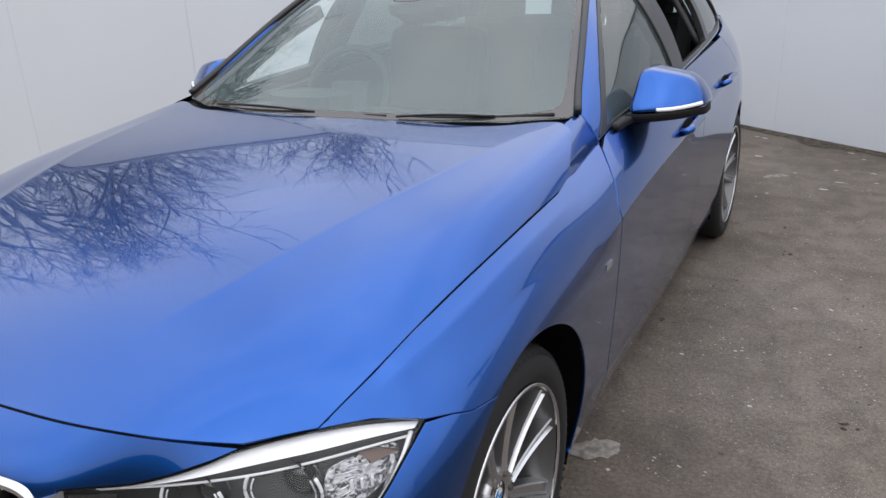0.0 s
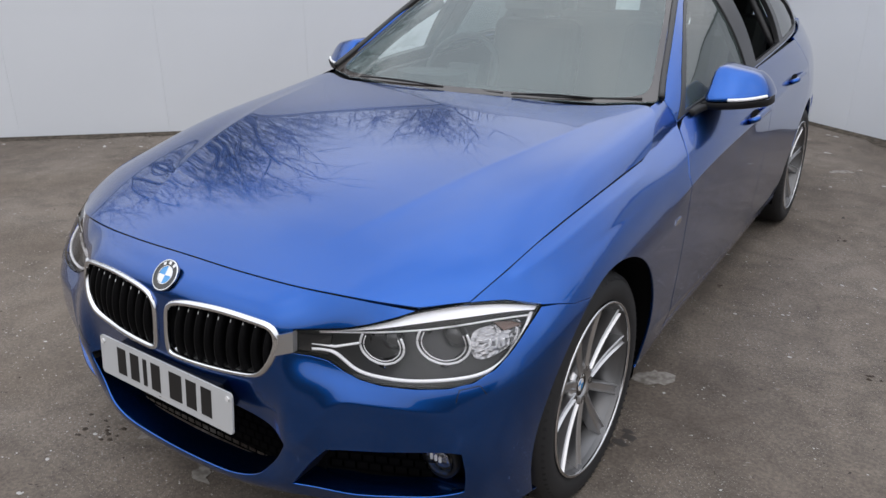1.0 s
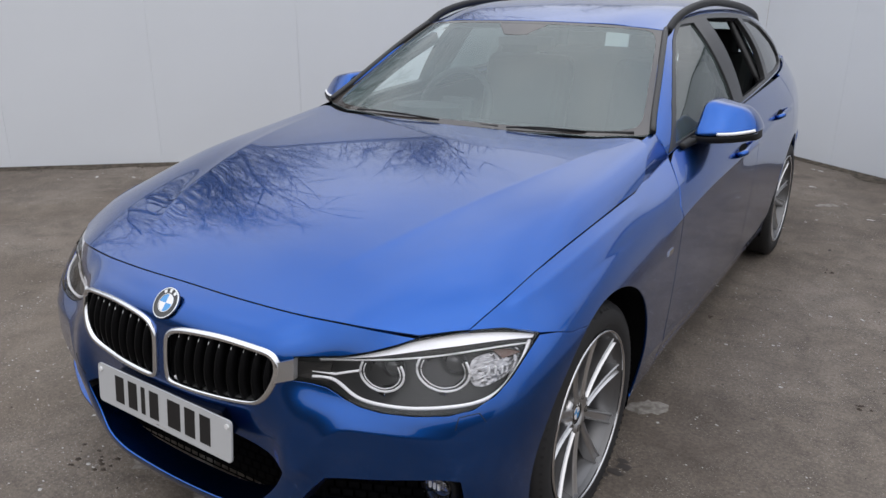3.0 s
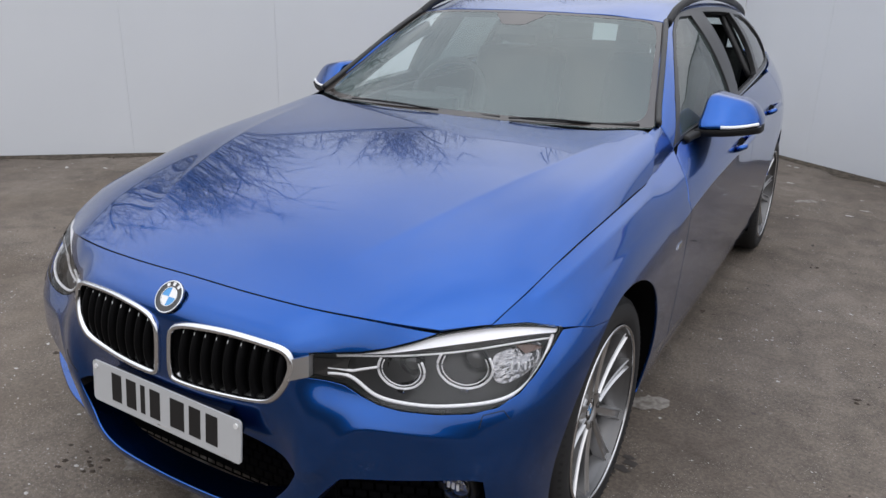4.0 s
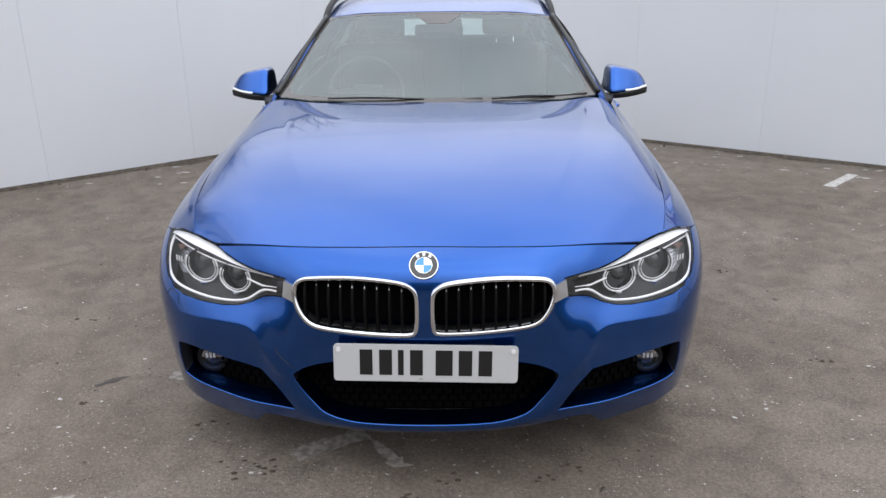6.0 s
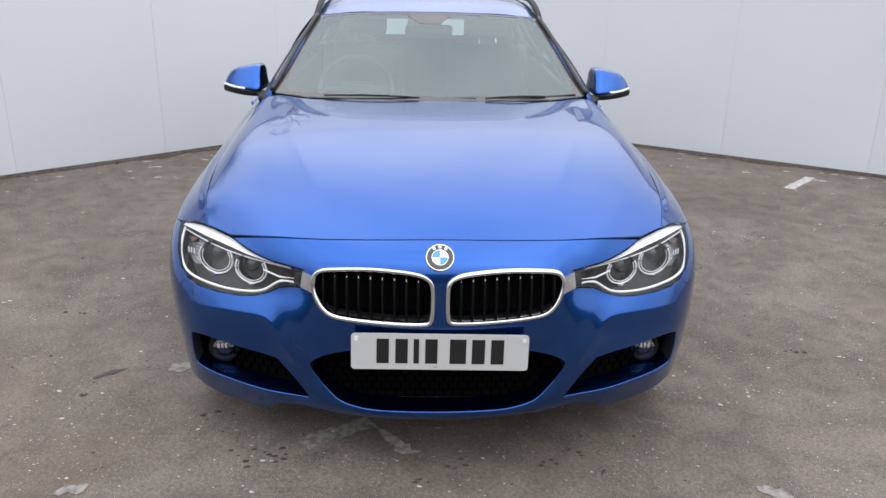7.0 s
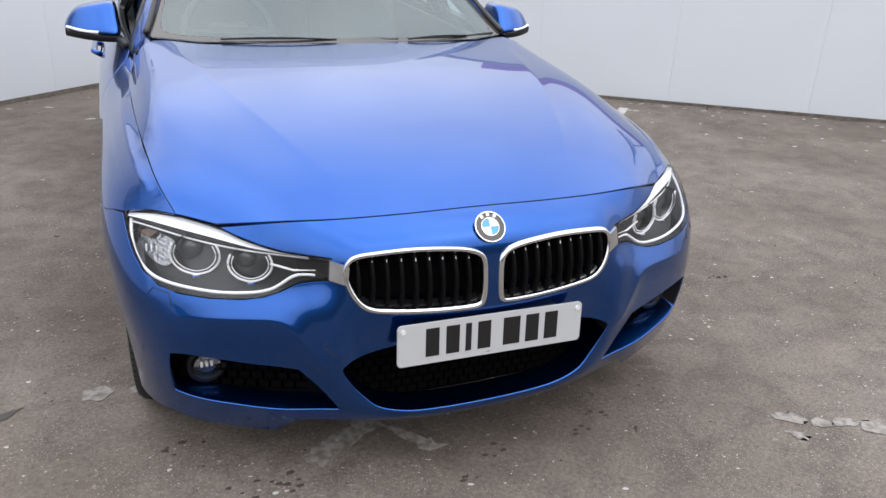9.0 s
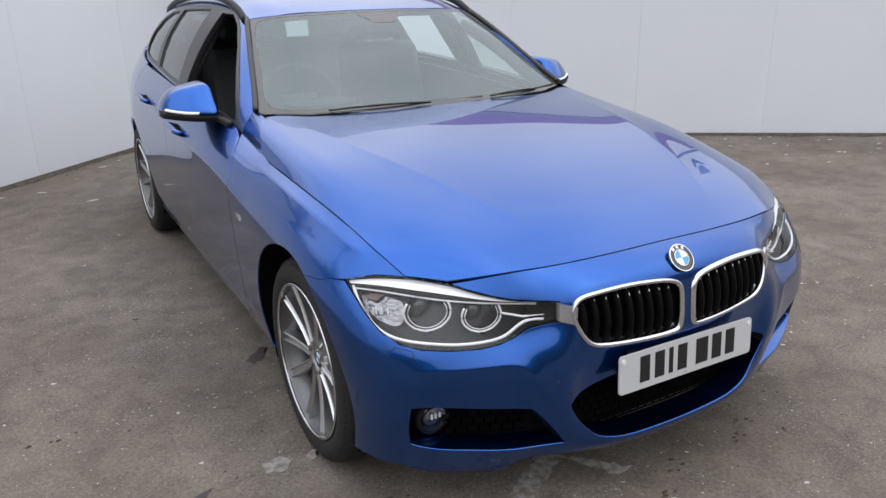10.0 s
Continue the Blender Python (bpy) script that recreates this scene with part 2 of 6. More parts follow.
class Sheet:
    """A smooth surface through a net of points (stations, levels, 3)."""

    def __init__(self, net, fair_u=0.0, fair_v=0.0):
        net = np.array(net, float)
        if fair_u:
            net = fair(net, 0, fair_u)
        if fair_v:
            net = fair(net, 1, fair_v)
        self.net = net
        self.ku = np.concatenate(([0], np.cumsum(np.linalg.norm(np.diff(net, axis=0), axis=2).mean(1))))
        self.kv = np.concatenate(([0], np.cumsum(np.linalg.norm(np.diff(net, axis=1), axis=2).mean(0))))
        self.gu = np.linspace(0, self.ku[-1], 12 * len(self.ku))
        self.gv = np.linspace(0, self.kv[-1], 12 * len(self.kv))
        wu, wv = spline_rows(self.ku, self.gu), spline_rows(self.kv, self.gv)
        self.grid = np.einsum("ai,bj,ijk->abk", wu, wv, net)
        self.ridges = []

    def ridge(self, line, high, inner, outer, fade=(0.2, 0.2)):
        """A pressed fold along a line, on both sides of the middle: its height, its widths towards the middle and away, and its fading ends."""
        p = self.base(self.place(smooth_line(line, 0.03)))
        t = np.linspace(0, 1, len(p))
        grow = np.clip(t / max(fade[0], 1e-6), 0, 1) * np.clip((1 - t) / max(fade[1], 1e-6), 0, 1)
        self.ridges.append((p, high * grow * grow * (3 - 2 * grow), inner, outer))

    def fold(self, p):
        q = p * 1.0
        q[:, 0] = np.abs(q[:, 0])
        h = np.zeros(len(q))
        for line, high, inner, outer in self.ridges:
            a, ab = line[:-1], np.diff(line, axis=0)
            u = np.clip(np.einsum("mkj,kj->mk", q[:, None] - a[None], ab) / (ab * ab).sum(1), 0, 1)
            off = q[:, None] - (a[None] + u[..., None] * ab[None])
            d = np.linalg.norm(off, axis=2)
            k = d.argmin(1)
            i = np.arange(len(q))
            d, way = d[i, k], off[i, k]
            w = np.where(way[:, 0] - 0.6 * way[:, 2] < 0, inner, outer)
            top = high[k] + (high[k + 1] - high[k]) * u[i, k]
            h += top * np.exp(-(np.sqrt(d * d + 2.5e-5) - 5e-3) / w)
        return h

    def base(self, uv):
        u, v = np.clip(uv[:, 0], 0, self.ku[-1]), np.clip(uv[:, 1], 0, self.kv[-1])
        return np.einsum("mi,mj,ijk->mk", spline_rows(self.ku, u), spline_rows(self.kv, v), self.net)

    def at(self, uv):
        uv = np.asarray(uv, float)
        p = self.base(uv)
        if self.ridges:
            e = 2e-3
            lo = np.clip(uv, [e, e], [self.ku[-1] - e, self.kv[-1] - e])
            n = np.cross(self.base(lo + [e, 0]) - self.base(lo - [e, 0]), self.base(lo + [0, e]) - self.base(lo - [0, e]))
            n /= np.maximum(np.linalg.norm(n, axis=1, keepdims=True), 1e-12)
            p = p + n * self.fold(p)[:, None]
        return p

    def normal(self, uv):
        uv = np.asarray(uv, float)
        e = 1e-3
        lo = np.clip(uv, [e, e], [self.ku[-1] - e, self.kv[-1] - e])
        du = self.at(lo + [e, 0]) - self.at(lo - [e, 0])
        dv = self.at(lo + [0, e]) - self.at(lo - [0, e])
        n = np.cross(du, dv)
        return n / np.maximum(np.linalg.norm(n, axis=1, keepdims=True), 1e-12)

    def place(self, points):
        """The parameters of the surface's nearest places to the points."""
        p = np.asarray(points, float)
        flat = self.grid.reshape(-1, 3)
        k = np.array([np.argmin(((flat - q) ** 2).sum(1)) for q in p])
        uv = np.stack([self.gu[k // len(self.gv)], self.gv[k % len(self.gv)]], 1)
        e = 1e-3
        for _ in range(6):
            c = np.clip(uv, [e, e], [self.ku[-1] - e, self.kv[-1] - e])
            s = self.at(uv)
            du = (self.base(c + [e, 0]) - self.base(c - [e, 0])) / (2 * e)
            dv = (self.base(c + [0, e]) - self.base(c - [0, e])) / (2 * e)
            r = p - s
            a, b, d = (du * du).sum(1), (du * dv).sum(1), (dv * dv).sum(1)
            f, g = (du * r).sum(1), (dv * r).sum(1)
            det = np.maximum(a * d - b * b, 1e-9)
            step = np.stack([(d * f - b * g) / det, (a * g - b * f) / det], 1)
            uv = uv + np.clip(step, -0.05, 0.05)
            uv = np.clip(uv, 0, [self.ku[-1], self.kv[-1]])
        return uv


def smooth_line(points, step=0.012, closed=False, sharp=()):
    """A finely divided line through points: curved, but straight-sided at the sharp ones."""
    p = np.array(points, float)
    if closed:
        p = np.vstack([p, p[:1]])
    n = len(p)
    cuts = sorted({0, n - 1, *[s for s in sharp if 0 < s < n - 1]})
    if closed and not sharp:
        q = np.vstack([p[-3:-1], p, p[1:3]])
        k = np.concatenate(([0], np.cumsum(np.maximum(np.linalg.norm(np.diff(q, axis=0), axis=1), 1e-6) ** 0.5)))
        m = max(8, int(np.linalg.norm(np.diff(p, axis=0), axis=1).sum() / step))
        return spline_rows(k, np.linspace(k[2], k[n + 1], m + 1)[:-1]) @ q
    out = []
    for a, b in zip(cuts[:-1], cuts[1:]):
        q = p[a:b + 1]
        k = np.concatenate(([0], np.cumsum(np.maximum(np.linalg.norm(np.diff(q, axis=0), axis=1), 1e-6) ** 0.5)))
        m = max(2, int(np.linalg.norm(np.diff(q, axis=0), axis=1).sum() / step))
        t = np.linspace(0, k[-1], m + 1)
        w = spline_rows(k, t) @ q if len(q) > 2 else q[0] + (t / k[-1])[:, None] * (q[1] - q[0])
        out.append(w[:-1])
    if not closed:
        out.append(p[-1:])
    return np.vstack(out)


def inside(loop, p):
    x, y = p[:, 0], p[:, 1]
    hit = np.zeros(len(p), bool)
    a, b = loop, np.roll(loop, -1, 0)
    for (x0, y0), (x1, y1) in zip(a, b):
        if y0 != y1:
            c = (y0 > y) != (y1 > y)
            hit ^= c & (x < (x1 - x0) * (y - y0) / (y1 - y0) + x0)
    return hit


def panel(name, sheet, outline, holes=(), gap=0.002, lip=0.014, step=0.03, hole_depth=0.05, back=None, flip=False, lift=0.0, hole_round=0.0018, lined=False):
    """A piece of a sheet inside an outline of points in space (with holes), with turned-in edges."""
    loops = []
    for k, line in enumerate([outline, *holes]):
        uv = sheet.place(line)
        if gap and k == 0:
            p, n = sheet.at(uv), sheet.normal(uv)
            t = np.roll(p, -1, 0) - np.roll(p, 1, 0)
            s = np.cross(n, t)
            s /= np.maximum(np.linalg.norm(s, axis=1, keepdims=True), 1e-9)
            area = (uv[:, 0] * np.roll(uv[:, 1], -1) - np.roll(uv[:, 0], -1) * uv[:, 1]).sum()
            uv = sheet.place(p + s * gap * (1 if area > 0 else -1))
        loops.append(uv)
    lo, hi = loops[0].min(0), loops[0].max(0)
    gu, gv = (np.linspace(a, b, max(3, int((b - a) / step))) for a, b in zip(lo, hi))
    pts = np.stack(np.meshgrid(gu, gv, indexing="ij"), -1).reshape(-1, 2)
    ok = inside(loops[0], pts)
    for h in loops[1:]:
        ok &= ~inside(h, pts)
    edge = np.vstack(loops)
    pts = pts[ok]
    if len(pts):
        d = np.array([np.min(((edge - q) ** 2).sum(1)) for q in pts]) ** 0.5
        pts = pts[d > step * 0.3]
    # rows of points along the folds, so that they run clean
    box_lo, box_hi = np.min(outline, 0) - .06, np.max(outline, 0) + .06
    rows = []
    for fold_line, *_ in sheet.ridges:
        for sx in (1, -1):
            q = smooth_line(fold_line, .012) * (sx, 1, 1)
            q = q[((q > box_lo) & (q < box_hi)).all(1)]
            if len(q) > 2:
                c = sheet.place(q)
                t = np.gradient(c, axis=0)
                t /= np.maximum(np.linalg.norm(t, axis=1, keepdims=True), 1e-9)
                rows += [c + t[:, ::-1] * (o, -o) for o in (-.024, -.013, -.006, 0, .006, .013, .024)]
    if rows and len(pts):
        rows = np.vstack(rows)
        ok = inside(loops[0], rows)
        for h in loops[1:]:
            ok &= ~inside(h, rows)
        rows = rows[ok]
        if len(rows):
            d = np.array([np.min(((edge - q) ** 2).sum(1)) for q in rows]) ** 0.5
            rows = rows[d > .005]
        if len(rows):
            d = np.array([np.min(((rows - q) ** 2).sum(1)) for q in pts]) ** 0.5
            pts = np.vstack([pts[d > .009], rows])
    all_uv = np.vstack([edge, pts])
    edges, base = [], 0
    for l in loops:
        edges += [(base + i, base + (i + 1) % len(l)) for i in range(len(l))]
        base += len(l)
    vs, _, fs, _, _, _ = delaunay_2d_cdt([Vector(q) for q in all_uv], edges, [], 0, 1e-5)
    uv = np.array([tuple(q) for q in vs])
    fs = np.array([tuple(f) for f in fs])
    mid = uv[fs].mean(1)
    ok = inside(loops[0], mid)
    for h in loops[1:]:
        ok &= ~inside(h, mid)
    fs = fs[ok]
    n = sheet.normal(uv) * (-1 if flip else 1)
    v = sheet.at(uv) + n * lift
    tri_n = np.cross(v[fs[:, 1]] - v[fs[:, 0]], v[fs[:, 2]] - v[fs[:, 0]])
    turn = (tri_n * n[fs[:, 0]]).sum(1) < 0
    fs[turn] = fs[turn][:, ::-1]
    verts, normals, faces = [v], [n], [fs]
    total = len(v)
    deep = set()
    for k, l in enumerate(loops):
        if not lip:
            break
        nn = sheet.normal(l) * (-1 if flip else 1)
        p = sheet.at(l) + nn * lift
        depth = lip if k == 0 else hole_depth
        way = -nn if (k == 0 or back is None) else np.tile(np.array(back, float), (len(l), 1))
        t = np.roll(p, -1, 0) - np.roll(p, 1, 0)
        area = (l[:, 0] * np.roll(l[:, 1], -1) - np.roll(l[:, 0], -1) * l[:, 1]).sum()
        side = np.cross(t, sheet.normal(l)) * (1 if area > 0 else -1) * (1 if k == 0 else -1)
        side /= np.maximum(np.linalg.norm(side, axis=1, keepdims=True), 1e-9)
        r = 0.0018 if k == 0 else hole_round
        ring = [p, p + side * r * 0.6 + way * r * 0.5, p + side * r + way * r * 1.6, p + side * r + way * depth]
        rn = [nn, nn * 0.7 + side * 0.7, side, side]
        m = len(l)
        verts += ring
        normals += [q / np.linalg.norm(q, axis=1, keepdims=True) for q in rn]
        i = np.arange(m)
        j = (i + 1) % m
        for s in range(3):
            a, b = total + s * m, total + (s + 1) * m
            q = np.stack([a + i, a + j, b + j, b + i], 1)
            f0 = np.cross(ring[s][j[0]] - ring[s][i[0]], ring[s + 1][i[0]] - ring[s][i[0]]) @ (rn[s][0] + rn[s + 1][0])
            if lined and k and s == 2:
                done = sum(len(fa) for fa in faces)
                deep |= set(range(done, done + len(q)))
            faces.append(q if f0 > 0 else q[:, ::-1])
        total += 4 * m
    verts, normals = np.vstack(verts), np.vstack(normals)
    me = raw(name, verts, [tuple(int(i) for i in f) for fa in faces for f in fa], True, normals)
    for i in deep:
        if lined == 2 or me.polygons[i].normal.z < .45:
            me.polygons[i].material_index = 1
    me["kept_normals"] = 1
    mirror_normals[me.name] = normals * (-1, 1, 1)
    return me


def strip(name, line, profile, closed=False, up=(0, 0, 1), smooth=True):
    """A bar along a line, with a closed profile of (out, up) points."""
    p = np.array(line, float)
    t = np.roll(p, -1, 0) - np.roll(p, 1, 0)
    if not closed:
        t[0], t[-1] = p[1] - p[0], p[-1] - p[-2]
    t /= np.linalg.norm(t, axis=1, keepdims=True)
    u = np.broadcast_to(np.array(up, float), p.shape)
    o = np.cross(t, u)
    o /= np.maximum(np.linalg.norm(o, axis=1, keepdims=True), 1e-9)
    w = np.cross(o, t)
    prof = np.array(profile, float)
    m, k = len(p), len(prof)
    v = (p[:, None] + prof[None, :, :1] * o[:, None] + prof[None, :, 1:] * w[:, None]).reshape(-1, 3)
    f = []
    for i in range(m if closed else m - 1):
        a, b = i * k, (i + 1) % m * k
        f += [(a + s, a + (s + 1) % k, b + (s + 1) % k, b + s) for s in range(k)]
    if not closed:
        f += [tuple(reversed(range(k))), tuple(range((m - 1) * k, m * k))]
    me = raw(name, v, f, smooth)
    fix_normals(me)
    return me


def fix_normals(me):
    bm = bmesh.new()
    bm.from_mesh(me)
    bmesh.ops.recalc_face_normals(bm, faces=bm.faces)
    bm.to_mesh(me)
    bm.free()


def round_bar(r, k=8, flat=1.0):
    return [(r * math.cos(2 * math.pi * i / k), r * flat * math.sin(2 * math.pi * i / k)) for i in range(k)]


def revolve(name, profile, centre, n=64, axis=0, smooth=True, closed=True):
    """A turned shape about the x axis through centre: profile of (along, radius)."""
    pr = np.array(profile, float)
    a = np.linspace(0, 2 * math.pi, n, endpoint=False)
    v = np.stack([np.broadcast_to(pr[None, :, 0], (n, len(pr))), pr[None, :, 1] * np.cos(a)[:, None], pr[None, :, 1] * np.sin(a)[:, None]], -1)
    if axis == 1:
        v = v[..., [1, 0, 2]]
    v = v.reshape(-1, 3) + np.array(centre, float)
    k = len(pr)
    f = []
    for i in range(n):
        b = (i + 1) % n
        f += [(i * k + s, i * k + (s + 1) % k, b * k + (s + 1) % k, b * k + s) for s in range(k if closed else k - 1)]
    me = raw(name, v, f, smooth)
    fix_normals(me)
    return me


def box(x0, x1, y0, y1, z0, z1, r=0.0, seg=2):
    bm = bmesh.new()
    bmesh.ops.create_cube(bm, size=1)
    bmesh.ops.scale(bm, vec=(x1 - x0, y1 - y0, z1 - z0), verts=bm.verts)
    bmesh.ops.translate(bm, vec=((x0 + x1) / 2, (y0 + y1) / 2, (z0 + z1) / 2), verts=bm.verts)
    if r:
        bmesh.ops.bevel(bm, geom=list(bm.edges), offset=r, segments=seg, affect="EDGES", profile=0.5)
    return bm


def mirror_x(points):
    return [(-x, y, z) for x, y, z in points]


def sym(points):
    """A closed outline from its half at x >= 0, which starts and ends on the middle plane or beside it."""
    p = [tuple(q) for q in points]
    return np.array(p + [(-x, y, z) for x, y, z in reversed(p) if abs(x) > 1e-6])


def sunk(pts, depth, sheet=None):
    """The places of the skin nearest to the points, sunk by a depth."""
    sheet = sheet or skin
    uv = sheet.place(pts)
    n = sheet.normal(uv)
    c = sheet.at(uv)
    out = np.sign((n * (c - np.array([0, 2.0, 0.6]))).sum(1, keepdims=True))
    return c - n * out * np.reshape(depth, (-1, 1))


# ---------------------------------------------------------------- setting
bm = bmesh.new()
R = 400.0
rings = [0, 3, 8, 20, 60, 160, R]
cells = [[bm.verts.new((1.0 + r * math.cos(a * math.pi / 16), 2.0 + r * math.sin(a * math.pi / 16), 0)) for a in range(32)] for r in rings[1:]]
hub = bm.verts.new((1.0, 2.0, 0))
for a in range(32):
    bm.faces.new((hub, cells[0][a], cells[0][(a + 1) % 32]))
    for i, o in zip(cells[:-1], cells[1:]):
        bm.faces.new((i[a], o[a], o[(a + 1) % 32], i[(a + 1) % 32]))
ground = part("ground", bm, asphalt, None)
tagged(ground, "worn grey-brown tarmac yard with stains and paint scars", "ground", kind="structure")

CORNER = (0.03, 6.90)
WALL_H = 2.44


def wall(name, start, end, first, label):
    """A smooth painted wall of tall sheets with fine joints, on a dark base."""
    a, b = Vector((*start, 0)), Vector((*end, 0))
    d = (b - a).normalized()
    n = Vector((-d.y, d.x, 0))
    top = tagged(new(name, None), label, "wall", kind="structure")
    length = (b - a).length
    turn = Matrix((d, n, Vector((0, 0, 1)))).transposed().to_4x4()
    turn.translation = a
    core = part("core", box(0, length, 0.03, 0.2, 0, WALL_H), concrete_wall, top)
    core.matrix_local = turn
    wide = 1.22
    sheet_mesh = bpy.data.meshes.new("panel")
    bm = box(0.0005, wide - 0.0005, 0.0, 0.029, 0.012, WALL_H - 0.01, 0.0012, 1)
    bm.to_mesh(sheet_mesh)
    bm.free()
    sheet_mesh.materials.append(concrete_wall)
    for i in range(int((length - first) / wide)):
        ob = new("panel", sheet_mesh)
        ob.parent = top
        ob.matrix_local = turn @ pose(first + i * wide, 0, 0, random.uniform(-.06, .06), 0, 0)
    for x0, x1 in ((0.0, first), (first + int((length - first) / wide) * wide, length)):
        if x1 - x0 > 0.02:
            part("panel", box(x0 + 0.0005, x1 - 0.0005, 0.0, 0.029, 0.012, WALL_H - 0.01, 0.0012, 1), concrete_wall, top).matrix_local = turn
    cap = part("coping", box(-0.02, length, -0.02, 0.22, WALL_H, WALL_H + 0.04, 0.006), trim_metal, top)
    cap.matrix_local = turn
    return top


trim_metal = shader("coping_metal", (0.20, 0.21, 0.22), 0.5, 0.6)
LEFT, RIGHT = radians(42.9), radians(-35.8)
LEN_L, LEN_R = 11.0, 14.0
wall("wall_left", (CORNER[0] - LEN_L * math.cos(LEFT), CORNER[1] - LEN_L * math.sin(LEFT)), CORNER, (LEN_L - .71) % 1.22, "tall smooth wall of pale grey painted sheets with fine joints")
wall("wall_right", CORNER, (CORNER[0] + LEN_R * math.cos(RIGHT), CORNER[1] + LEN_R * math.sin(RIGHT)), .98, "tall smooth wall of pale grey painted sheets, meeting tarmac")

# ---------------------------------------------------------------- car: the skin
car = tagged(new("car", None), "shiny metallic blue estate car parked on tarmac", "car")

S = []


def station(*levels):
    S.append(levels)


station((0, .085, .185), (0, .050, .213), (0, .086, .37), (0, .072, .45), (0, .064, .53), (0, .073, .60), (0, .085, .682), (0, .172, .735))
station((.13, .086, .186), (.13, .051, .214), (.13, .087, .37), (.13, .073, .45), (.13, .065, .53), (.13, .074, .60), (.13, .088, .680), (.15, .172, .735))
station((.28, .096, .195), (.28, .060, .228), (.29, .096, .37), (.29, .090, .45), (.29, .085, .53), (.29, .090, .60), (.29, .102, .672), (.30, .182, .732))
station((.345, .104, .198), (.340, .080, .243), (.352, .096, .37), (.358, .091, .452), (.364, .092, .535), (.362, .104, .60), (.36, .115, .662), (.375, .190, .731))
station((.385, .112, .20), (.378, .091, .25), (.385, .077, .37), (.40, .080, .455), (.415, .102, .54), (.41, .128, .595), (.405, .140, .65), (.43, .198, .730))
station((.45, .140, .19), (.440, .118, .258), (.445, .106, .37), (.46, .110, .46), (.470, .131, .537), (.465, .155, .585), (.46, .165, .648), (.485, .208, .727))
station((.52, .180, .155), (.51, .128, .262), (.51, .130, .37), (.51, .131, .46), (.51, .151, .53), (.51, .176, .575), (.515, .190, .645), (.54, .232, .725))
station((.65, .235, .160), (.645, .188, .272), (.65, .182, .385), (.65, .183, .46), (.65, .196, .525), (.65, .213, .565), (.645, .250, .64), (.635, .288, .703))
station((.775, .295, .180), (.77, .262, .278), (.777, .246, .39), (.785, .252, .46), (.792, .270, .525), (.794, .292, .57), (.782, .332, .645), (.726, .356, .720))
station((.835, .395, .185), (.840, .370, .275), (.850, .356, .39), (.860, .362, .46), (.866, .375, .53), (.864, .395, .59), (.850, .432, .66), (.757, .470, .762))
station((.862, .520, .185), (.872, .525, .27), (.886, .535, .385), (.896, .545, .46), (.901, .553, .54), (.902, .558, .61), (.886, .562, .69), (.772, .580, .796))
station((.870, .776, .18), (.880, .776, .27), (.896, .776, .39), (.904, .776, .48), (.908, .776, .57), (.907, .776, .66), (.884, .777, .750), (.785, .780, .828))
station((.865, 1.05, .225), (.876, 1.05, .29), (.892, 1.05, .39), (.900, 1.05, .49), (.904, 1.05, .59), (.903, 1.05, .69), (.880, 1.05, .782), (.796, 1.05, .859))
station((.857, 1.30, .225), (.870, 1.30, .29), (.886, 1.30, .39), (.895, 1.30, .50), (.899, 1.30, .61), (.899, 1.30, .715), (.882, 1.30, .802), (.790, 1.30, .876))
station((.852, 1.48, .225), (.866, 1.48, .29), (.882, 1.48, .39), (.892, 1.48, .50), (.898, 1.48, .62), (.899, 1.48, .732), (.880, 1.48, .825), (.784, 1.48, .898))
station((.850, 1.62, .225), (.864, 1.62, .29), (.882, 1.62, .39), (.892, 1.62, .505), (.898, 1.62, .625), (.899, 1.62, .742), (.883, 1.62, .838), (.782, 1.62, .926))
station((.850, 1.90, .225), (.864, 1.90, .29), (.882, 1.90, .39), (.893, 1.90, .51), (.899, 1.90, .63), (.900, 1.90, .755), (.886, 1.90, .857), (.806, 1.90, .953))
station((0.844, 2.40, .225), (0.858, 2.40, .29), (0.876, 2.40, .39), (0.887, 2.40, .51), (0.894, 2.40, .64), (0.895, 2.40, .775), (0.882, 2.40, .882), (0.812, 2.40, .987))
station((0.836, 3.00, .225), (0.850, 3.00, .29), (0.869, 3.00, .39), (0.881, 3.00, .51), (0.887, 3.00, .65), (0.887, 3.00, .79), (0.869, 3.00, .905), (0.796, 3.00, 1.018))
station((0.836, 3.586, .225), (0.852, 3.586, .29), (0.871, 3.586, .39), (0.882, 3.586, .52), (0.885, 3.586, .66), (0.879, 3.586, .80), (0.852, 3.586, .925), (0.766, 3.586, 1.043))
station((0.760, 4.10, .22), (0.785, 4.10, .30), (0.808, 4.10, .41), (0.818, 4.10, .53), (0.816, 4.10, .67), (0.802, 4.10, .81), (0.768, 4.10, .94), (0.682, 4.10, 1.063))
station((0.670, 4.43, .25), (0.700, 4.46, .33), (0.720, 4.49, .44), (0.725, 4.50, .55), (0.715, 4.50, .68), (0.690, 4.48, .82), (0.650, 4.45, .94), (0.590, 4.38, 1.07))
station((0.470, 4.57, .26), (0.500, 4.60, .34), (0.520, 4.62, .44), (0.520, 4.624, .55), (0.510, 4.60, .68), (0.490, 4.56, .82), (0.470, 4.52, .94), (0.430, 4.46, 1.07))
station((0, 4.60, .27), (0, 4.62, .35), (0, 4.635, .45), (0, 4.635, .56), (0, 4.61, .69), (0, 4.575, .82), (0, 4.54, .94), (0, 4.48, 1.07))
half = np.array(S)
half[:8, -1] += (0, .012, .005)
half[:10, 0] += (0, .010, -.010)
half[9:14, -1] += (-.010, 0, .006)
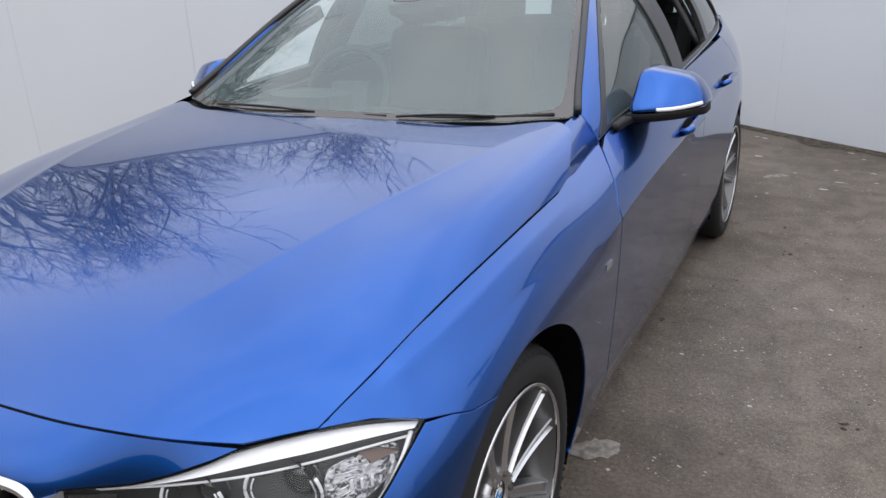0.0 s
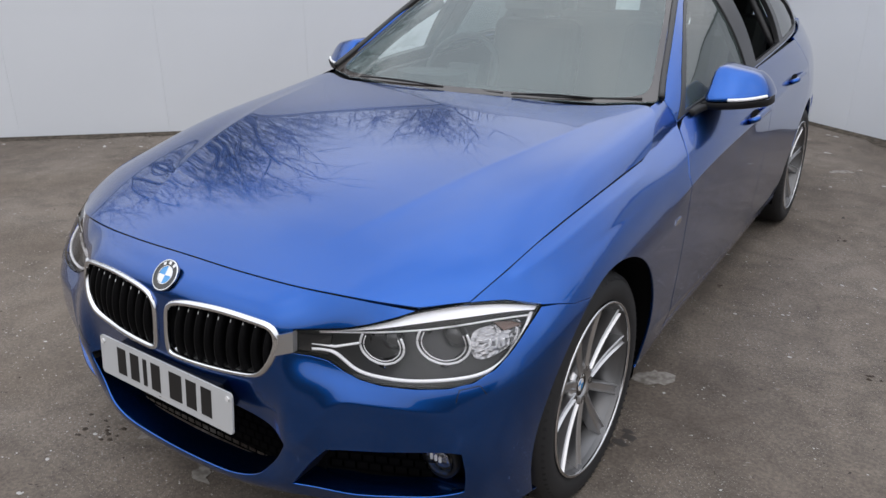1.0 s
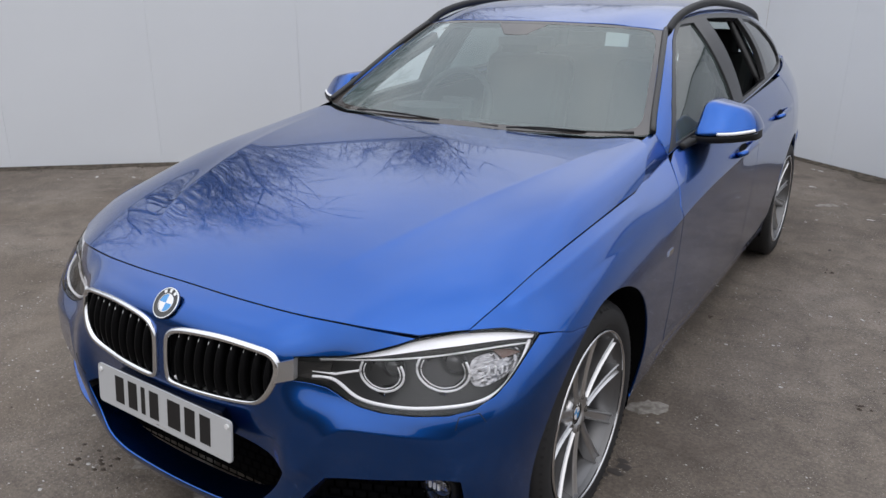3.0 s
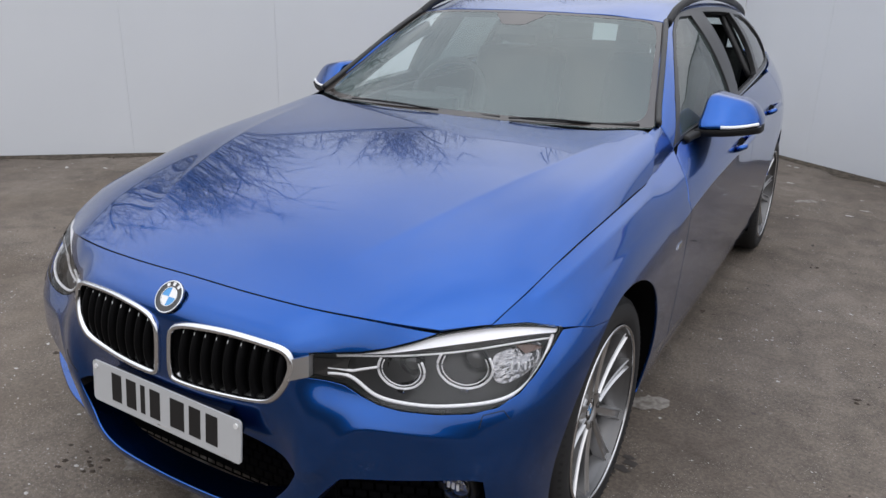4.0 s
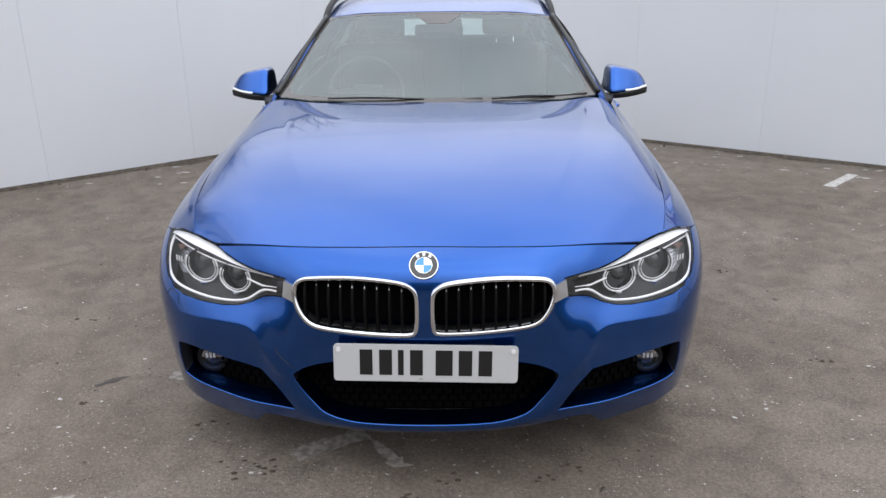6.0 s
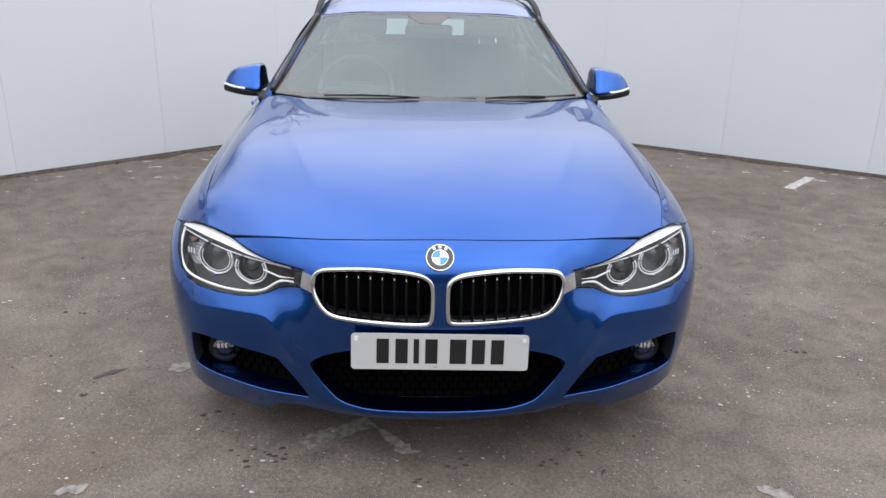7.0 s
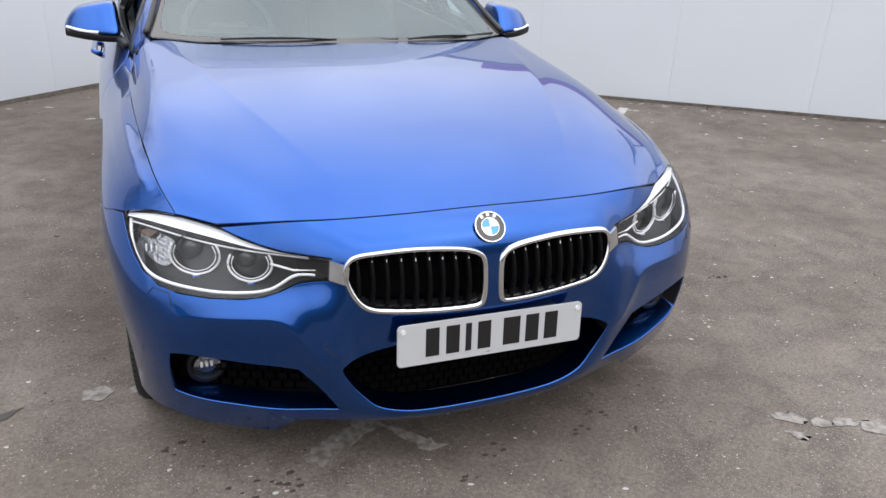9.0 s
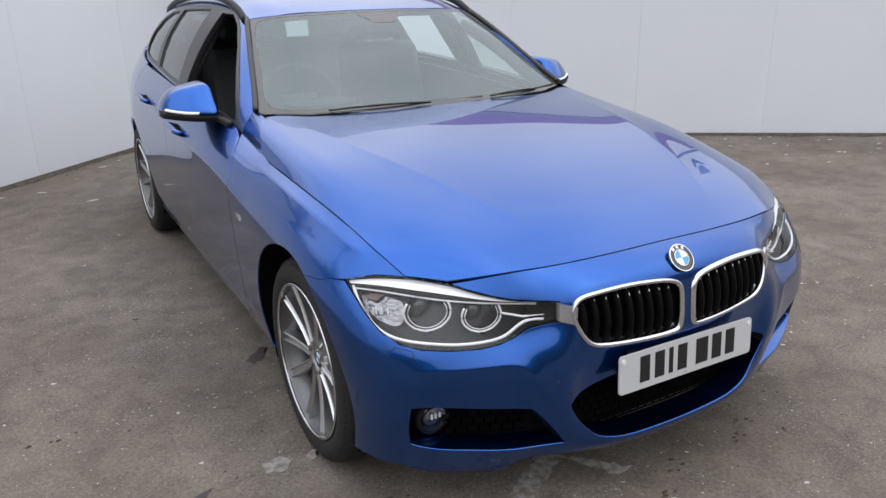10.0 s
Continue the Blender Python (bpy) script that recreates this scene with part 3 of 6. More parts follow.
skin = Sheet(np.concatenate([half[-2:0:-1] * (-1, 1, 1), half[:-1]]), 0.10, 0.03)
skin.ridge([(.80, .290, .500), (.745, .245, .502), (.656, .195, .504), (.577, .155, .507), (.515, .130, .500), (.475, .110, .455), (.430, .100, .392), (.396, .085, .358)], .009, .035, .045, (.35, .12))
skin.ridge([(.775, .44, .752), (.798, .53, .772), (.815, .70, .798), (.824, .92, .826), (.828, 1.18, .851), (.826, 1.30, .864)], .006, .018, .028, (.12, .5))
skin.ridge([(.835, .55, .728), (.852, .70, .755), (.864, .92, .783), (.868, 1.12, .803), (.866, 1.25, .815)], -.0035, .040, .045, (.3, .5))
skin.ridge([(.903, 1.18, .728), (.90, 1.33, .755), (.90, 1.55, .785), (.90, 1.80, .806), (.897, 2.10, .822), (.890, 2.60, .852), (.875, 3.20, .885), (.855, 3.65, .905)], .008, .035, .030, (.12, .1))
skin.ridge([(.885, 1.15, .350), (.880, 1.35, .330), (.875, 1.70, .305), (.870, 2.50, .292), (.852, 3.15, .300)], .006, .03, .03, (.1, .1))
tail_skin = Sheet(np.concatenate([half[18:], half[-2:17:-1] * (-1, 1, 1)]))

# lines on the skin (left side of the car, x > 0)
CUT = [(0, .172, .735), (.15, .172, .735), (.25, .178, .733), (.35, .188, .731), (.45, .205, .730), (.55, .235, .723), (.635, .289, .703)]
LAMP_TOP = [(.395, .136, .652), (.45, .150, .660), (.50, .181, .663), (.55, .214, .674), (.60, .258, .688), (.635, .289, .702), (.68, .325, .709), (.726, .356, .720), (.78, .420, .714), (.841, .482, .700)]
LAMP_LOW = [(.841, .464, .688), (.834, .420, .657), (.822, .380, .622), (.80, .340, .585), (.77, .300, .560), (.73, .265, .549), (.67, .224, .547), (.60, .190, .549), (.55, .180, .553), (.51, .172, .566), (.465, .172, .584), (.43, .155, .592), (.395, .135, .597)]
SHUT = [(.726, .356, .720), (.756, .470, .764), (.772, .580, .797), (.787, .780, .829), (.797, 1.0, .854), (.798, 1.1, .862), (.797, 1.2, .868), (.788, 1.285, .881)]
SHUT_END = [(.779, 1.330, .902), (.770, 1.380, .930), (.757, 1.425, .953), (.738, 1.462, .968), (.712, 1.484, .975)]
ARCH_F = [(0.9, .785 + .368 * math.cos(a), .335 + .368 * math.sin(a)) for a in np.linspace(radians(-22), radians(202), 60)]
ARCH_R = [(0.9, 3.590 + .368 * math.cos(a), .335 + .368 * math.sin(a)) for a in np.linspace(radians(-22), radians(202), 60)]

# front bumper with the nose panel
INTAKE = sym([(0, .05, .418), (.20, .062, .416), (.30, .072, .405), (.365, .08, .388), (.386, .078, .372), (.37, .065, .34), (.351, .06, .31), (.329, .052, .28), (.30, .052, .254), (.25, .048, .236), (.20, .048, .226), (.10, .045, .220), (0, .044, .219)])
FOG = [(.385, .092, .246), (.45, .110, .240), (.50, .124, .241), (.55, .142, .246), (.60, .162, .251), (.65, .188, .257), (.70, .220, .265), (.772, .267, .281), (.774, .265, .34), (.767, .258, .402), (.74, .24, .408), (.68, .205, .404), (.60, .165, .392), (.53, .135, .384), (.485, .115, .377), (.440, .105, .328)]
KIDNEY = [(.024, .064, .530), (.022, .072, .60), (.027, .080, .632), (.048, .085, .649), (.13, .095, .660), (.22, .100, .664), (.31, .108, .660), (.352, .11, .652), (.369, .10, .636), (.368, .10, .612), (.352, .09, .570), (.325, .08, .538), (.285, .075, .524), (.17, .068, .514), (.06, .063, .511), (.032, .062, .515)]
ARCH_FRONT_HALF = [p for p in ARCH_F if p[1] < .785 and p[2] < .675]
nose = [(0, .172, .735)] + CUT[1:]
outline = nose + list(reversed(LAMP_TOP[:6]))[0:] + [(.395, .136, .625)] + list(reversed(LAMP_LOW[1:])) + [(.843, .475, .6930), (.87, .52, .690), (.90, .557, .684)]
outline += ARCH_FRONT_HALF[::1] + [(.855, .47, .200), (.80, .32, .198), (.775, .295, .196), (.70, .265, .180), (.60, .215, .165), (.535, .188, .155), (.498, .155, .20), (.44, .13, .204), (.40, .115, .204), (.28, .096, .200), (.13, .086, .194), (0, .085, .193)]
half_line = smooth_line(outline, 0.012, False, range(len(outline)))
bumper_me = panel("front_bumper", skin, sym(half_line), holes=[smooth_line(INTAKE, .012, True), smooth_line(FOG, .012, True, (0, 7, 9, 14)), smooth_line(mirror_x(FOG), .012, True, (0, 7, 9, 14)), smooth_line(KIDNEY, .01, True), smooth_line(mirror_x(KIDNEY), .01, True)], step=0.016, gap=.0022, hole_depth=0.085, back=(0, 1, 0.03), hole_round=.0036, lined=True)
bumper = mesh_part("front_bumper", bumper_me, [paint, black_plastic], car, "blue sports bumper with wide lower intakes")

# wings
wing_line = LAMP_TOP[7:-1] + [(.843, .479, .6960)] + [(.87, .52, .690), (.90, .557, .684)] + [p for p in reversed(ARCH_F) if p[2] >= .66 or p[1] > .785] + [(.857, 1.12, .225), (.857, 1.375, .225), (.89, 1.375, .50), (.895, 1.38, .80), (.80, 1.53, .895), (.782, 1.55, .908), (.784, 1.46, .897), (.788, 1.34, .880)] + list(reversed(SHUT))[:-1]
both("front_wing", panel("front_wing", skin, smooth_line(wing_line, .015, True, range(len(wing_line))), step=.016, gap=.0016, lip=.008), paint, car)

# doors, sills and rear quarters
DOOR_F = [(.86, 1.385, .265), (.89, 1.38, .50), (.895, 1.385, .80), (.80, 1.54, .90), (.782, 1.62, .926), (.806, 1.90, .953), (.818, 2.40, .987), (.818, 2.50, .992), (.90, 2.50, .75), (.885, 2.49, .40), (.86, 2.48, .265)]
DOOR_R = [(.86, 2.485, .265), (.885, 2.495, .40), (.90, 2.505, .75), (.818, 2.505, .992), (.812, 3.0, 1.018), (.80, 3.42, 1.036), (.90, 3.44, .80), (.905, 3.30, .62), (.89, 3.19, .42), (.85, 3.17, .265)]
SILL = [(.855, 1.378, .226), (.857, 1.38, .262), (.86, 2.48, .262), (.85, 3.17, .262), (.85, 3.23, .226), (.85, 2.4, .226)]
QUARTER = [(.775, 3.425, 1.036), (.75, 3.586, 1.043), (.66, 4.10, 1.063), (.62, 4.28, 1.068), (.70, 4.40, .82), (.73, 4.42, .62), (.79, 4.12, .55)] + [p for p in ARCH_R if p[2] > .50] + [(.905, 3.30, .62), (.90, 3.445, .80)]
for nm, ln in (("front_door", DOOR_F), ("rear_door", DOOR_R)):
    doors = both(nm, panel(nm, skin, smooth_line(ln, .02, True, range(len(ln))), step=.022, gap=.0006), paint, car)
    if nm == "front_door":
        front_doors = doors
    else:
        rear_doors = doors
both("sill", panel("sill", skin, smooth_line(SILL, .02, True, range(len(SILL))), step=.025), paint, car)
both("rear_quarter", panel("rear_quarter", skin, smooth_line(QUARTER, .02, True, range(len(QUARTER))), step=.03), paint, car)
rear_b = sym([(0, 4.62, .62), (.52, 4.62, .62), (.73, 4.42, .62), (.79, 4.12, .55)] + [p for p in ARCH_R if p[2] <= .50 and p[1] > 3.6][::-1] + [(.73, 4.1, .22), (.67, 4.43, .25), (.47, 4.57, .26), (0, 4.6, .27)])
mesh_part("rear_bumper", panel("rear_bumper", tail_skin, smooth_line(rear_b, .03, True, range(len(rear_b))), step=.05), paint, car)
tail = sym([(0, 4.62, .625), (.52, 4.62, .625), (.72, 4.42, .625), (.69, 4.41, .82), (.61, 4.29, 1.066), (.43, 4.46, 1.07), (0, 4.48, 1.07)])
mesh_part("tailgate", panel("tailgate", tail_skin, smooth_line(tail, .03, True, range(len(tail))), step=.05), paint, car)

# near-black inner sheet, added to keep the joints dark
inner = []
uv = skin.place([(.9, .60, .5), (.9, 4.3, .5)])
gu = np.linspace(uv[:, 0].min() + .3, uv[:, 0].max(), 60)
gv = np.linspace(0.02, skin.kv[-1] - .02, 16)
gg = np.stack(np.meshgrid(gu, gv, indexing="ij"), -1).reshape(-1, 2)
nn = skin.normal(gg)
pp = skin.at(gg)
sgn = np.sign((nn * np.array([1, 0, 0])).sum(1).mean())
pp = pp - nn * sgn * .018
keep = [(i * 16 + j, (i + 1) * 16 + j, (i + 1) * 16 + j + 1, i * 16 + j + 1) for i in range(59) for j in range(15)]
def clear_of_arches(f):
    c = pp[list(f)].mean(0)
    return min(math.hypot(c[1] - .785, c[2] - .335), math.hypot(c[1] - 3.59, c[2] - .335)) > .40
both("inner_side", raw("inner_side", pp, [f for f in keep if clear_of_arches(f)]), void, car)
for yc in (.785, 3.59):
    arc = np.linspace(radians(-24), radians(204), 39)
    v = []
    for k, r in enumerate((.385, .385, .371)):
        ring = np.array([(.9, yc + r * math.cos(a), .335 + r * math.sin(a)) for a in arc])
        x = (np.full(39, .52), np.full(39, .76), sunk(ring, .006)[:, 0])[k]
        v += [(a, *q[1:]) for a, q in zip(x, ring)]
    me = raw("wheel_arch_liner", v, [(i + k * 39, i + 1 + k * 39, 40 + i + k * 39, 39 + i + k * 39) for k in (0, 1) for i in range(38)])
    both("wheel_arch_liner", me, void, car)

# ---------------------------------------------------------------- bonnet
HB = [[(0, .172, .735), (0, .34, .803), (0, .60, .870), (0, .90, .922), (0, 1.15, .951), (0, 1.385, .973)],
      [(.22, .176, .733), (.23, .345, .801), (.25, .60, .868), (.28, .90, .921), (.30, 1.15, .950), (.32, 1.398, .973)],
      [(.43, .201, .730), (.45, .36, .792), (.49, .60, .859), (.52, .90, .915), (.55, 1.17, .945), (.56, 1.425, .972)],
      [(.56, .238, .721), (.60, .385, .781), (.64, .60, .843), (.665, .89, .903), (.685, 1.18, .936), (.69, 1.500, .977)],
      [(.645, .290, .709), (.70, .42, .766), (.725, .60, .819), (.742, .87, .879), (.755, 1.18, .914), (.745, 1.51, .966)],
      [(.725, .345, .713), (.766, .46, .755), (.788, .60, .790), (.804, .85, .824), (.812, 1.18, .850), (.780, 1.50, .934)]]
hb = np.array(HB)
hb[:, 0] += (0, -.012, -.006)
hood_sheet = Sheet(np.concatenate([hb[:0:-1] * (-1, 1, 1), hb]), 0.0, 0.02)
hood_sheet.ridge([(.640, 1.38, .968), (.612, 1.25, .952), (.562, 1.0, .928), (.510, .80, .898), (.460, .64, .866), (.405, .48, .829), (.350, .36, .794), (.310, .26, .764)], .0036, .070, .030, (.25, .3))
rear_edge = [(.690, 1.490, .977), (.55, 1.438, .976), (.32, 1.402, .975), (0, 1.386, .975)]
bonnet_line = CUT + LAMP_TOP[6:8] + SHUT[1:] + SHUT_END + rear_edge
bonnet_half = smooth_line(bonnet_line, .015, False, (6, 8))
mesh_part("bonnet", panel("bonnet", hood_sheet, sym(bonnet_half), step=.018, gap=.0036, lip=.02), paint, car, "smooth blue bonnet reflecting the sky")

# the wing's top between the bonnet's rear corner and the pillar
foot_net = np.array([[(.794, 1.27, .858), (.790, 1.36, .868), (.788, 1.46, .882), (.785, 1.57, .900)],
                     [(.788, 1.29, .879), (.785, 1.38, .889), (.782, 1.47, .901), (.779, 1.575, .916)],
                     [(.779, 1.330, .902), (.773, 1.42, .919), (.767, 1.50, .931), (.763, 1.580, .938)],
                     [(.762, 1.388, .921), (.756, 1.46, .938), (.750, 1.53, .953), (.748, 1.582, .957)],
                     [(.754, 1.432, .956), (.747, 1.48, .963), (.740, 1.54, .970), (.736, 1.582, .974)],
                     [(.712, 1.484, .975), (.714, 1.51, .979), (.717, 1.55, .984), (.717, 1.585, .989)]])
foot_net = foot_net[[0, 2, 4, 5]]
foot_net[:, 0] += (0, -.005, -.002)
foot_sheet = Sheet(foot_net, 0.6, 0.6)
gu, gv = np.linspace(0, foot_sheet.ku[-1], 26), np.linspace(0, foot_sheet.kv[-1], 18)
pts = foot_sheet.at(np.stack(np.meshgrid(gu, gv, indexing="ij"), -1).reshape(-1, 2))
quads = [(i * 18 + j, i * 18 + j + 1, (i + 1) * 18 + j + 1, (i + 1) * 18 + j) for i in range(25) for j in range(17)]
wing_top = raw("wing_top", pts, quads)
if wing_top.polygons[200].normal.z < 0:
    wing_top = raw("wing_top", pts, [q[::-1] for q in quads])
both("wing_top", wing_top, paint, car)

# near-black strips laid in the joints to paint the gaps' shade
GAP_SHADE = [(-.0026, -.004), (.0026, -.004), (.0026, .001), (-.0026, .001)]
front_joint = [(-x, y, z) for x, y, z in CUT[:0:-1]] + CUT
mesh_part("bonnet_gap_shade", strip("bonnet_gap_shade", sunk(smooth_line(front_joint, .02), .0012, skin), GAP_SHADE), void, car)
for nm, line, deep in (("wing_gap_shade", SHUT, .0026), ("wing_gap_shade", SHUT[-1:] + SHUT_END, .003), ("door_gap_shade", DOOR_F[0:5], .006), ("door_gap_shade", DOOR_R[0:4], .006), ("lamp_gap_shade", LAMP_TOP[7:] + [(.87, .52, .690), (.90, .557, .684)], .006)):
    both(nm, strip(nm, sunk(smooth_line(line, .02), deep, foot_sheet if line[-1] == SHUT_END[-1] else skin), GAP_SHADE), void, car)

# ---------------------------------------------------------------- glasshouse
LOW = [(.777, 1.57, .913), (.782, 1.62, .927), (.800, 1.80, .945), (.812, 2.05, .965), (.812, 2.40, .988), (.801, 2.80, 1.009), (.780, 3.20, 1.027), (.748, 3.60, 1.044), (.690, 3.95, 1.058), (.64, 4.22, 1.067)]
TOP = [(.720, 1.578, .986), (.680, 1.665, 1.052), (.622, 1.865, 1.178), (.562, 2.10, 1.298), (.562, 2.40, 1.352), (.566, 2.80, 1.368), (.560, 3.20, 1.360), (.548, 3.60, 1.335), (.53, 3.95, 1.295), (.505, 4.20, 1.250)]
low, top = np.array(LOW), np.array(TOP)
net = []
for k, bulge in ((0, 0), (.25, .020), (.5, .030), (.75, .024), (1, 0)):
    m = low + (top - low) * k
    m[:, 0] += bulge * np.minimum(1, np.linalg.norm(top - low, axis=1) / .35)
    net.append(m)
side = Sheet(np.array(net).transpose(1, 0, 2))


def on_side(y, k):
    """A point of the glasshouse side at the length y, k of the way up from the belt."""
    lo = np.array([np.interp(y, low[:, 1], low[:, i]) for i in range(3)])
    hi = np.array([np.interp(y, top[:, 1], top[:, i]) for i in range(3)])
    return tuple(lo + (hi - lo) * k + np.array([.03 * math.sin(math.pi * k), 0, 0]))


def yz(y, z):
    """A point near the glasshouse side at the length y and height z."""
    lo = np.array([np.interp(y, low[:, 1], low[:, i]) for i in range(3)])
    hi = np.array([np.interp(y, top[:, 1], top[:, i]) for i in range(3)])
    k = (z - lo[2]) / max(hi[2] - lo[2], .01)
    return (float(lo[0] + (hi[0] - lo[0]) * k + .03 * math.sin(math.pi * min(max(k, 0), 1))), y, z)


def pane_line(pts):
    return smooth_line([yz(*p) for p in pts], .02, True, range(len(pts)))


frame_line = [LOW[i] for i in range(10)] + [TOP[i] for i in range(9, -1, -1)]
W_FRONT = [(1.64, .945), (1.80, .962), (2.10, .985), (2.35, 1.002), (2.36, 1.18), (2.38, 1.320), (2.25, 1.315), (2.13, 1.272), (1.98, 1.190), (1.80, 1.075), (1.68, .990)]
W_REAR = [(2.50, 1.011), (2.80, 1.028), (3.07, 1.041), (3.10, 1.16), (3.11, 1.322), (2.80, 1.332), (2.56, 1.331), (2.53, 1.18)]
W_QUARTER = [(3.16, 1.046), (3.46, 1.058), (3.74, 1.075), (3.78, 1.10), (3.72, 1.17), (3.55, 1.27), (3.42, 1.302), (3.19, 1.317), (3.18, 1.16)]
both("side_frame", panel("side_frame", side, smooth_line(frame_line, .03, True, range(20)), holes=[pane_line(W_FRONT), pane_line(W_REAR), pane_line(W_QUARTER)], gap=0, lip=.02, step=.04, hole_depth=.02, lined=2), [paint, trim_black], car)
SHADE = [(1.580, .924), (1.64, .936), (1.80, .953), (2.10, .974), (2.45, .997), (2.85, 1.019), (3.20, 1.035), (3.50, 1.049), (3.80, 1.066), (3.87, 1.10), (3.80, 1.185), (3.60, 1.28), (3.42, 1.322), (3.06, 1.345), (2.80, 1.350), (2.50, 1.347), (2.33, 1.336), (2.22, 1.318), (2.09, 1.262), (1.94, 1.175), (1.76, 1.062), (1.63, .968)]
shade = panel("window_surround", side, pane_line(SHADE), holes=[pane_line(W_FRONT), pane_line(W_REAR), pane_line(W_QUARTER)], gap=0, lip=.004, step=.04, hole_depth=.012, lift=.003)
both("window_surround", shade, trim_black, car, "black window surround")
PANES = (("front_window", W_FRONT, side_glass), ("rear_window", W_REAR, rear_glass), ("quarter_window", W_QUARTER, rear_glass))
for nm, ln, mat in PANES:
    me = panel(nm, side, pane_line(ln), gap=-.004, lip=.004, step=.05, lift=-.006)
    if nm == "front_window":
        ob = mesh_part(nm, me, mat, car, "closed tinted glass")
    elif nm == "rear_window":
        ob = mesh_part(nm, mirrored(me, nm), mat, car, "closed tinted glass")
    else:
        both(nm, me, mat, car)

# windscreen and roof
WS = [[(0, 1.385, .970), (0, 1.62, 1.118), (0, 1.82, 1.236), (0, 1.995, 1.326)],
      [(.30, 1.405, .970), (.27, 1.635, 1.115), (.25, 1.83, 1.232), (.235, 2.003, 1.323)],
      [(.55, 1.46, .972), (.50, 1.675, 1.105), (.46, 1.86, 1.220), (.43, 2.035, 1.314)],
      [(.718, 1.548, .978), (.655, 1.75, 1.098), (.605, 1.925, 1.205), (.562, 2.10, 1.298)]]
ws = np.array(WS)
screen = Sheet(np.concatenate([ws[:0:-1] * (-1, 1, 1), ws]))
ws_edge = sym([(0, 1.385, .970), (.30, 1.405, .970), (.55, 1.46, .972), (.70, 1.54, .978), (.712, 1.555, .985), (.655, 1.75, 1.098), (.605, 1.925, 1.205), (.558, 2.09, 1.290), (.548, 2.098, 1.297), (.43, 2.035, 1.314), (.235, 2.003, 1.323), (0, 1.995, 1.326)])
mesh_part("windscreen", panel("windscreen", screen, smooth_line(ws_edge, .03, True, range(len(ws_edge))), gap=.001, lip=.004, step=.05), screen_glass, car, "raked windscreen glass")
ws_in = sym([(0, 1.41, .988), (.30, 1.43, .988), (.55, 1.485, .990), (.640, 1.535, .997), (.668, 1.575, 1.016), (.632, 1.74, 1.10), (.582, 1.925, 1.207), (.545, 2.035, 1.268), (.515, 2.058, 1.288), (.42, 2.018, 1.302), (.225, 1.986, 1.311), (0, 1.978, 1.314)])
mesh_part("windscreen_border", panel("windscreen_border", screen, smooth_line(ws_edge, .03, True, range(len(ws_edge))), holes=[smooth_line(ws_in, .02, True)], gap=.003, lip=.001, hole_depth=.001, step=.05, lift=.0012), rubber_grey, car, "dark ceramic border")

moulding = [(.722, 1.560, .990), (.700, 1.625, 1.030), (.664, 1.752, 1.106), (.614, 1.928, 1.213), (.566, 2.095, 1.304)]
both("screen_moulding", strip("screen_moulding", smooth_line(moulding, .03), [(-.010, -.010), (.008, -.010), (.010, .004), (.004, .012), (-.006, .012), (-.011, .004)]), trim_black, car, "black windscreen side moulding")

tab = sym([(0, 1.975, 1.312), (.11, 1.975, 1.312), (.10, 1.955, 1.302), (.075, 1.93, 1.290), (.055, 1.90, 1.275), (.03, 1.893, 1.271), (0, 1.893, 1.271)])
mesh_part("sensor_tab", panel("sensor_tab", screen, smooth_line(tab, .02, True, range(len(tab))), gap=0, lip=.001, step=.03, lift=.0013), rubber_grey, car, "dark sensor tab on the windscreen")

RF = [[(0, 2.000, 1.328), (0, 2.25, 1.385), (0, 2.60, 1.412), (0, 3.10, 1.408), (0, 3.60, 1.378), (0, 4.15, 1.315)],
      [(.25, 2.008, 1.325), (.27, 2.25, 1.380), (.28, 2.60, 1.407), (.28, 3.10, 1.402), (.28, 3.60, 1.372), (.28, 4.15, 1.310)],
      [(.45, 2.040, 1.314), (.47, 2.27, 1.366), (.48, 2.60, 1.393), (.48, 3.10, 1.388), (.48, 3.60, 1.360), (.47, 4.15, 1.296)],
      [(.562, 2.104, 1.300), (.560, 2.38, 1.352), (.564, 2.75, 1.370), (.560, 3.20, 1.362), (.548, 3.60, 1.337), (.505, 4.20, 1.252)]]
rf = np.array(RF)
roof_sheet = Sheet(np.concatenate([rf[:0:-1] * (-1, 1, 1), rf]))
rl = sym([RF[0][0], RF[1][0], RF[2][0], *RF[3], RF[2][5], RF[1][5], RF[0][5]])
mesh_part("roof", panel("roof", roof_sheet, smooth_line(rl, .03, True, range(len(rl))), gap=.001, lip=.015, step=.06), paint, car)
rw = sym([(0, 4.15, 1.310), (.46, 4.16, 1.292), (.505, 4.20, 1.250), (.63, 4.27, 1.068), (.46, 4.46, 1.072), (0, 4.48, 1.072)])
rear_net = np.array([[(0, 4.16, 1.31), (0, 4.33, 1.19), (0, 4.48, 1.072)], [(.28, 4.16, 1.305), (.30, 4.33, 1.19), (.33, 4.47, 1.072)], [(.505, 4.20, 1.25), (.56, 4.26, 1.165), (.63, 4.28, 1.07)]])
rear_sheet = Sheet(np.concatenate([rear_net[:0:-1] * (-1, 1, 1), rear_net]))
mesh_part("rear_screen", panel("rear_screen", rear_sheet, smooth_line(rw, .03, True, range(len(rw))), gap=.001, lip=.004, step=.06, flip=True), side_glass, car)

# roof rails
rail = [(.572, 2.10, 1.296), (.570, 2.18, 1.332), (.569, 2.30, 1.364), (.572, 2.60, 1.397), (.566, 3.0, 1.394), (.550, 3.5, 1.364), (.525, 3.90, 1.315), (.515, 4.0, 1.285)]
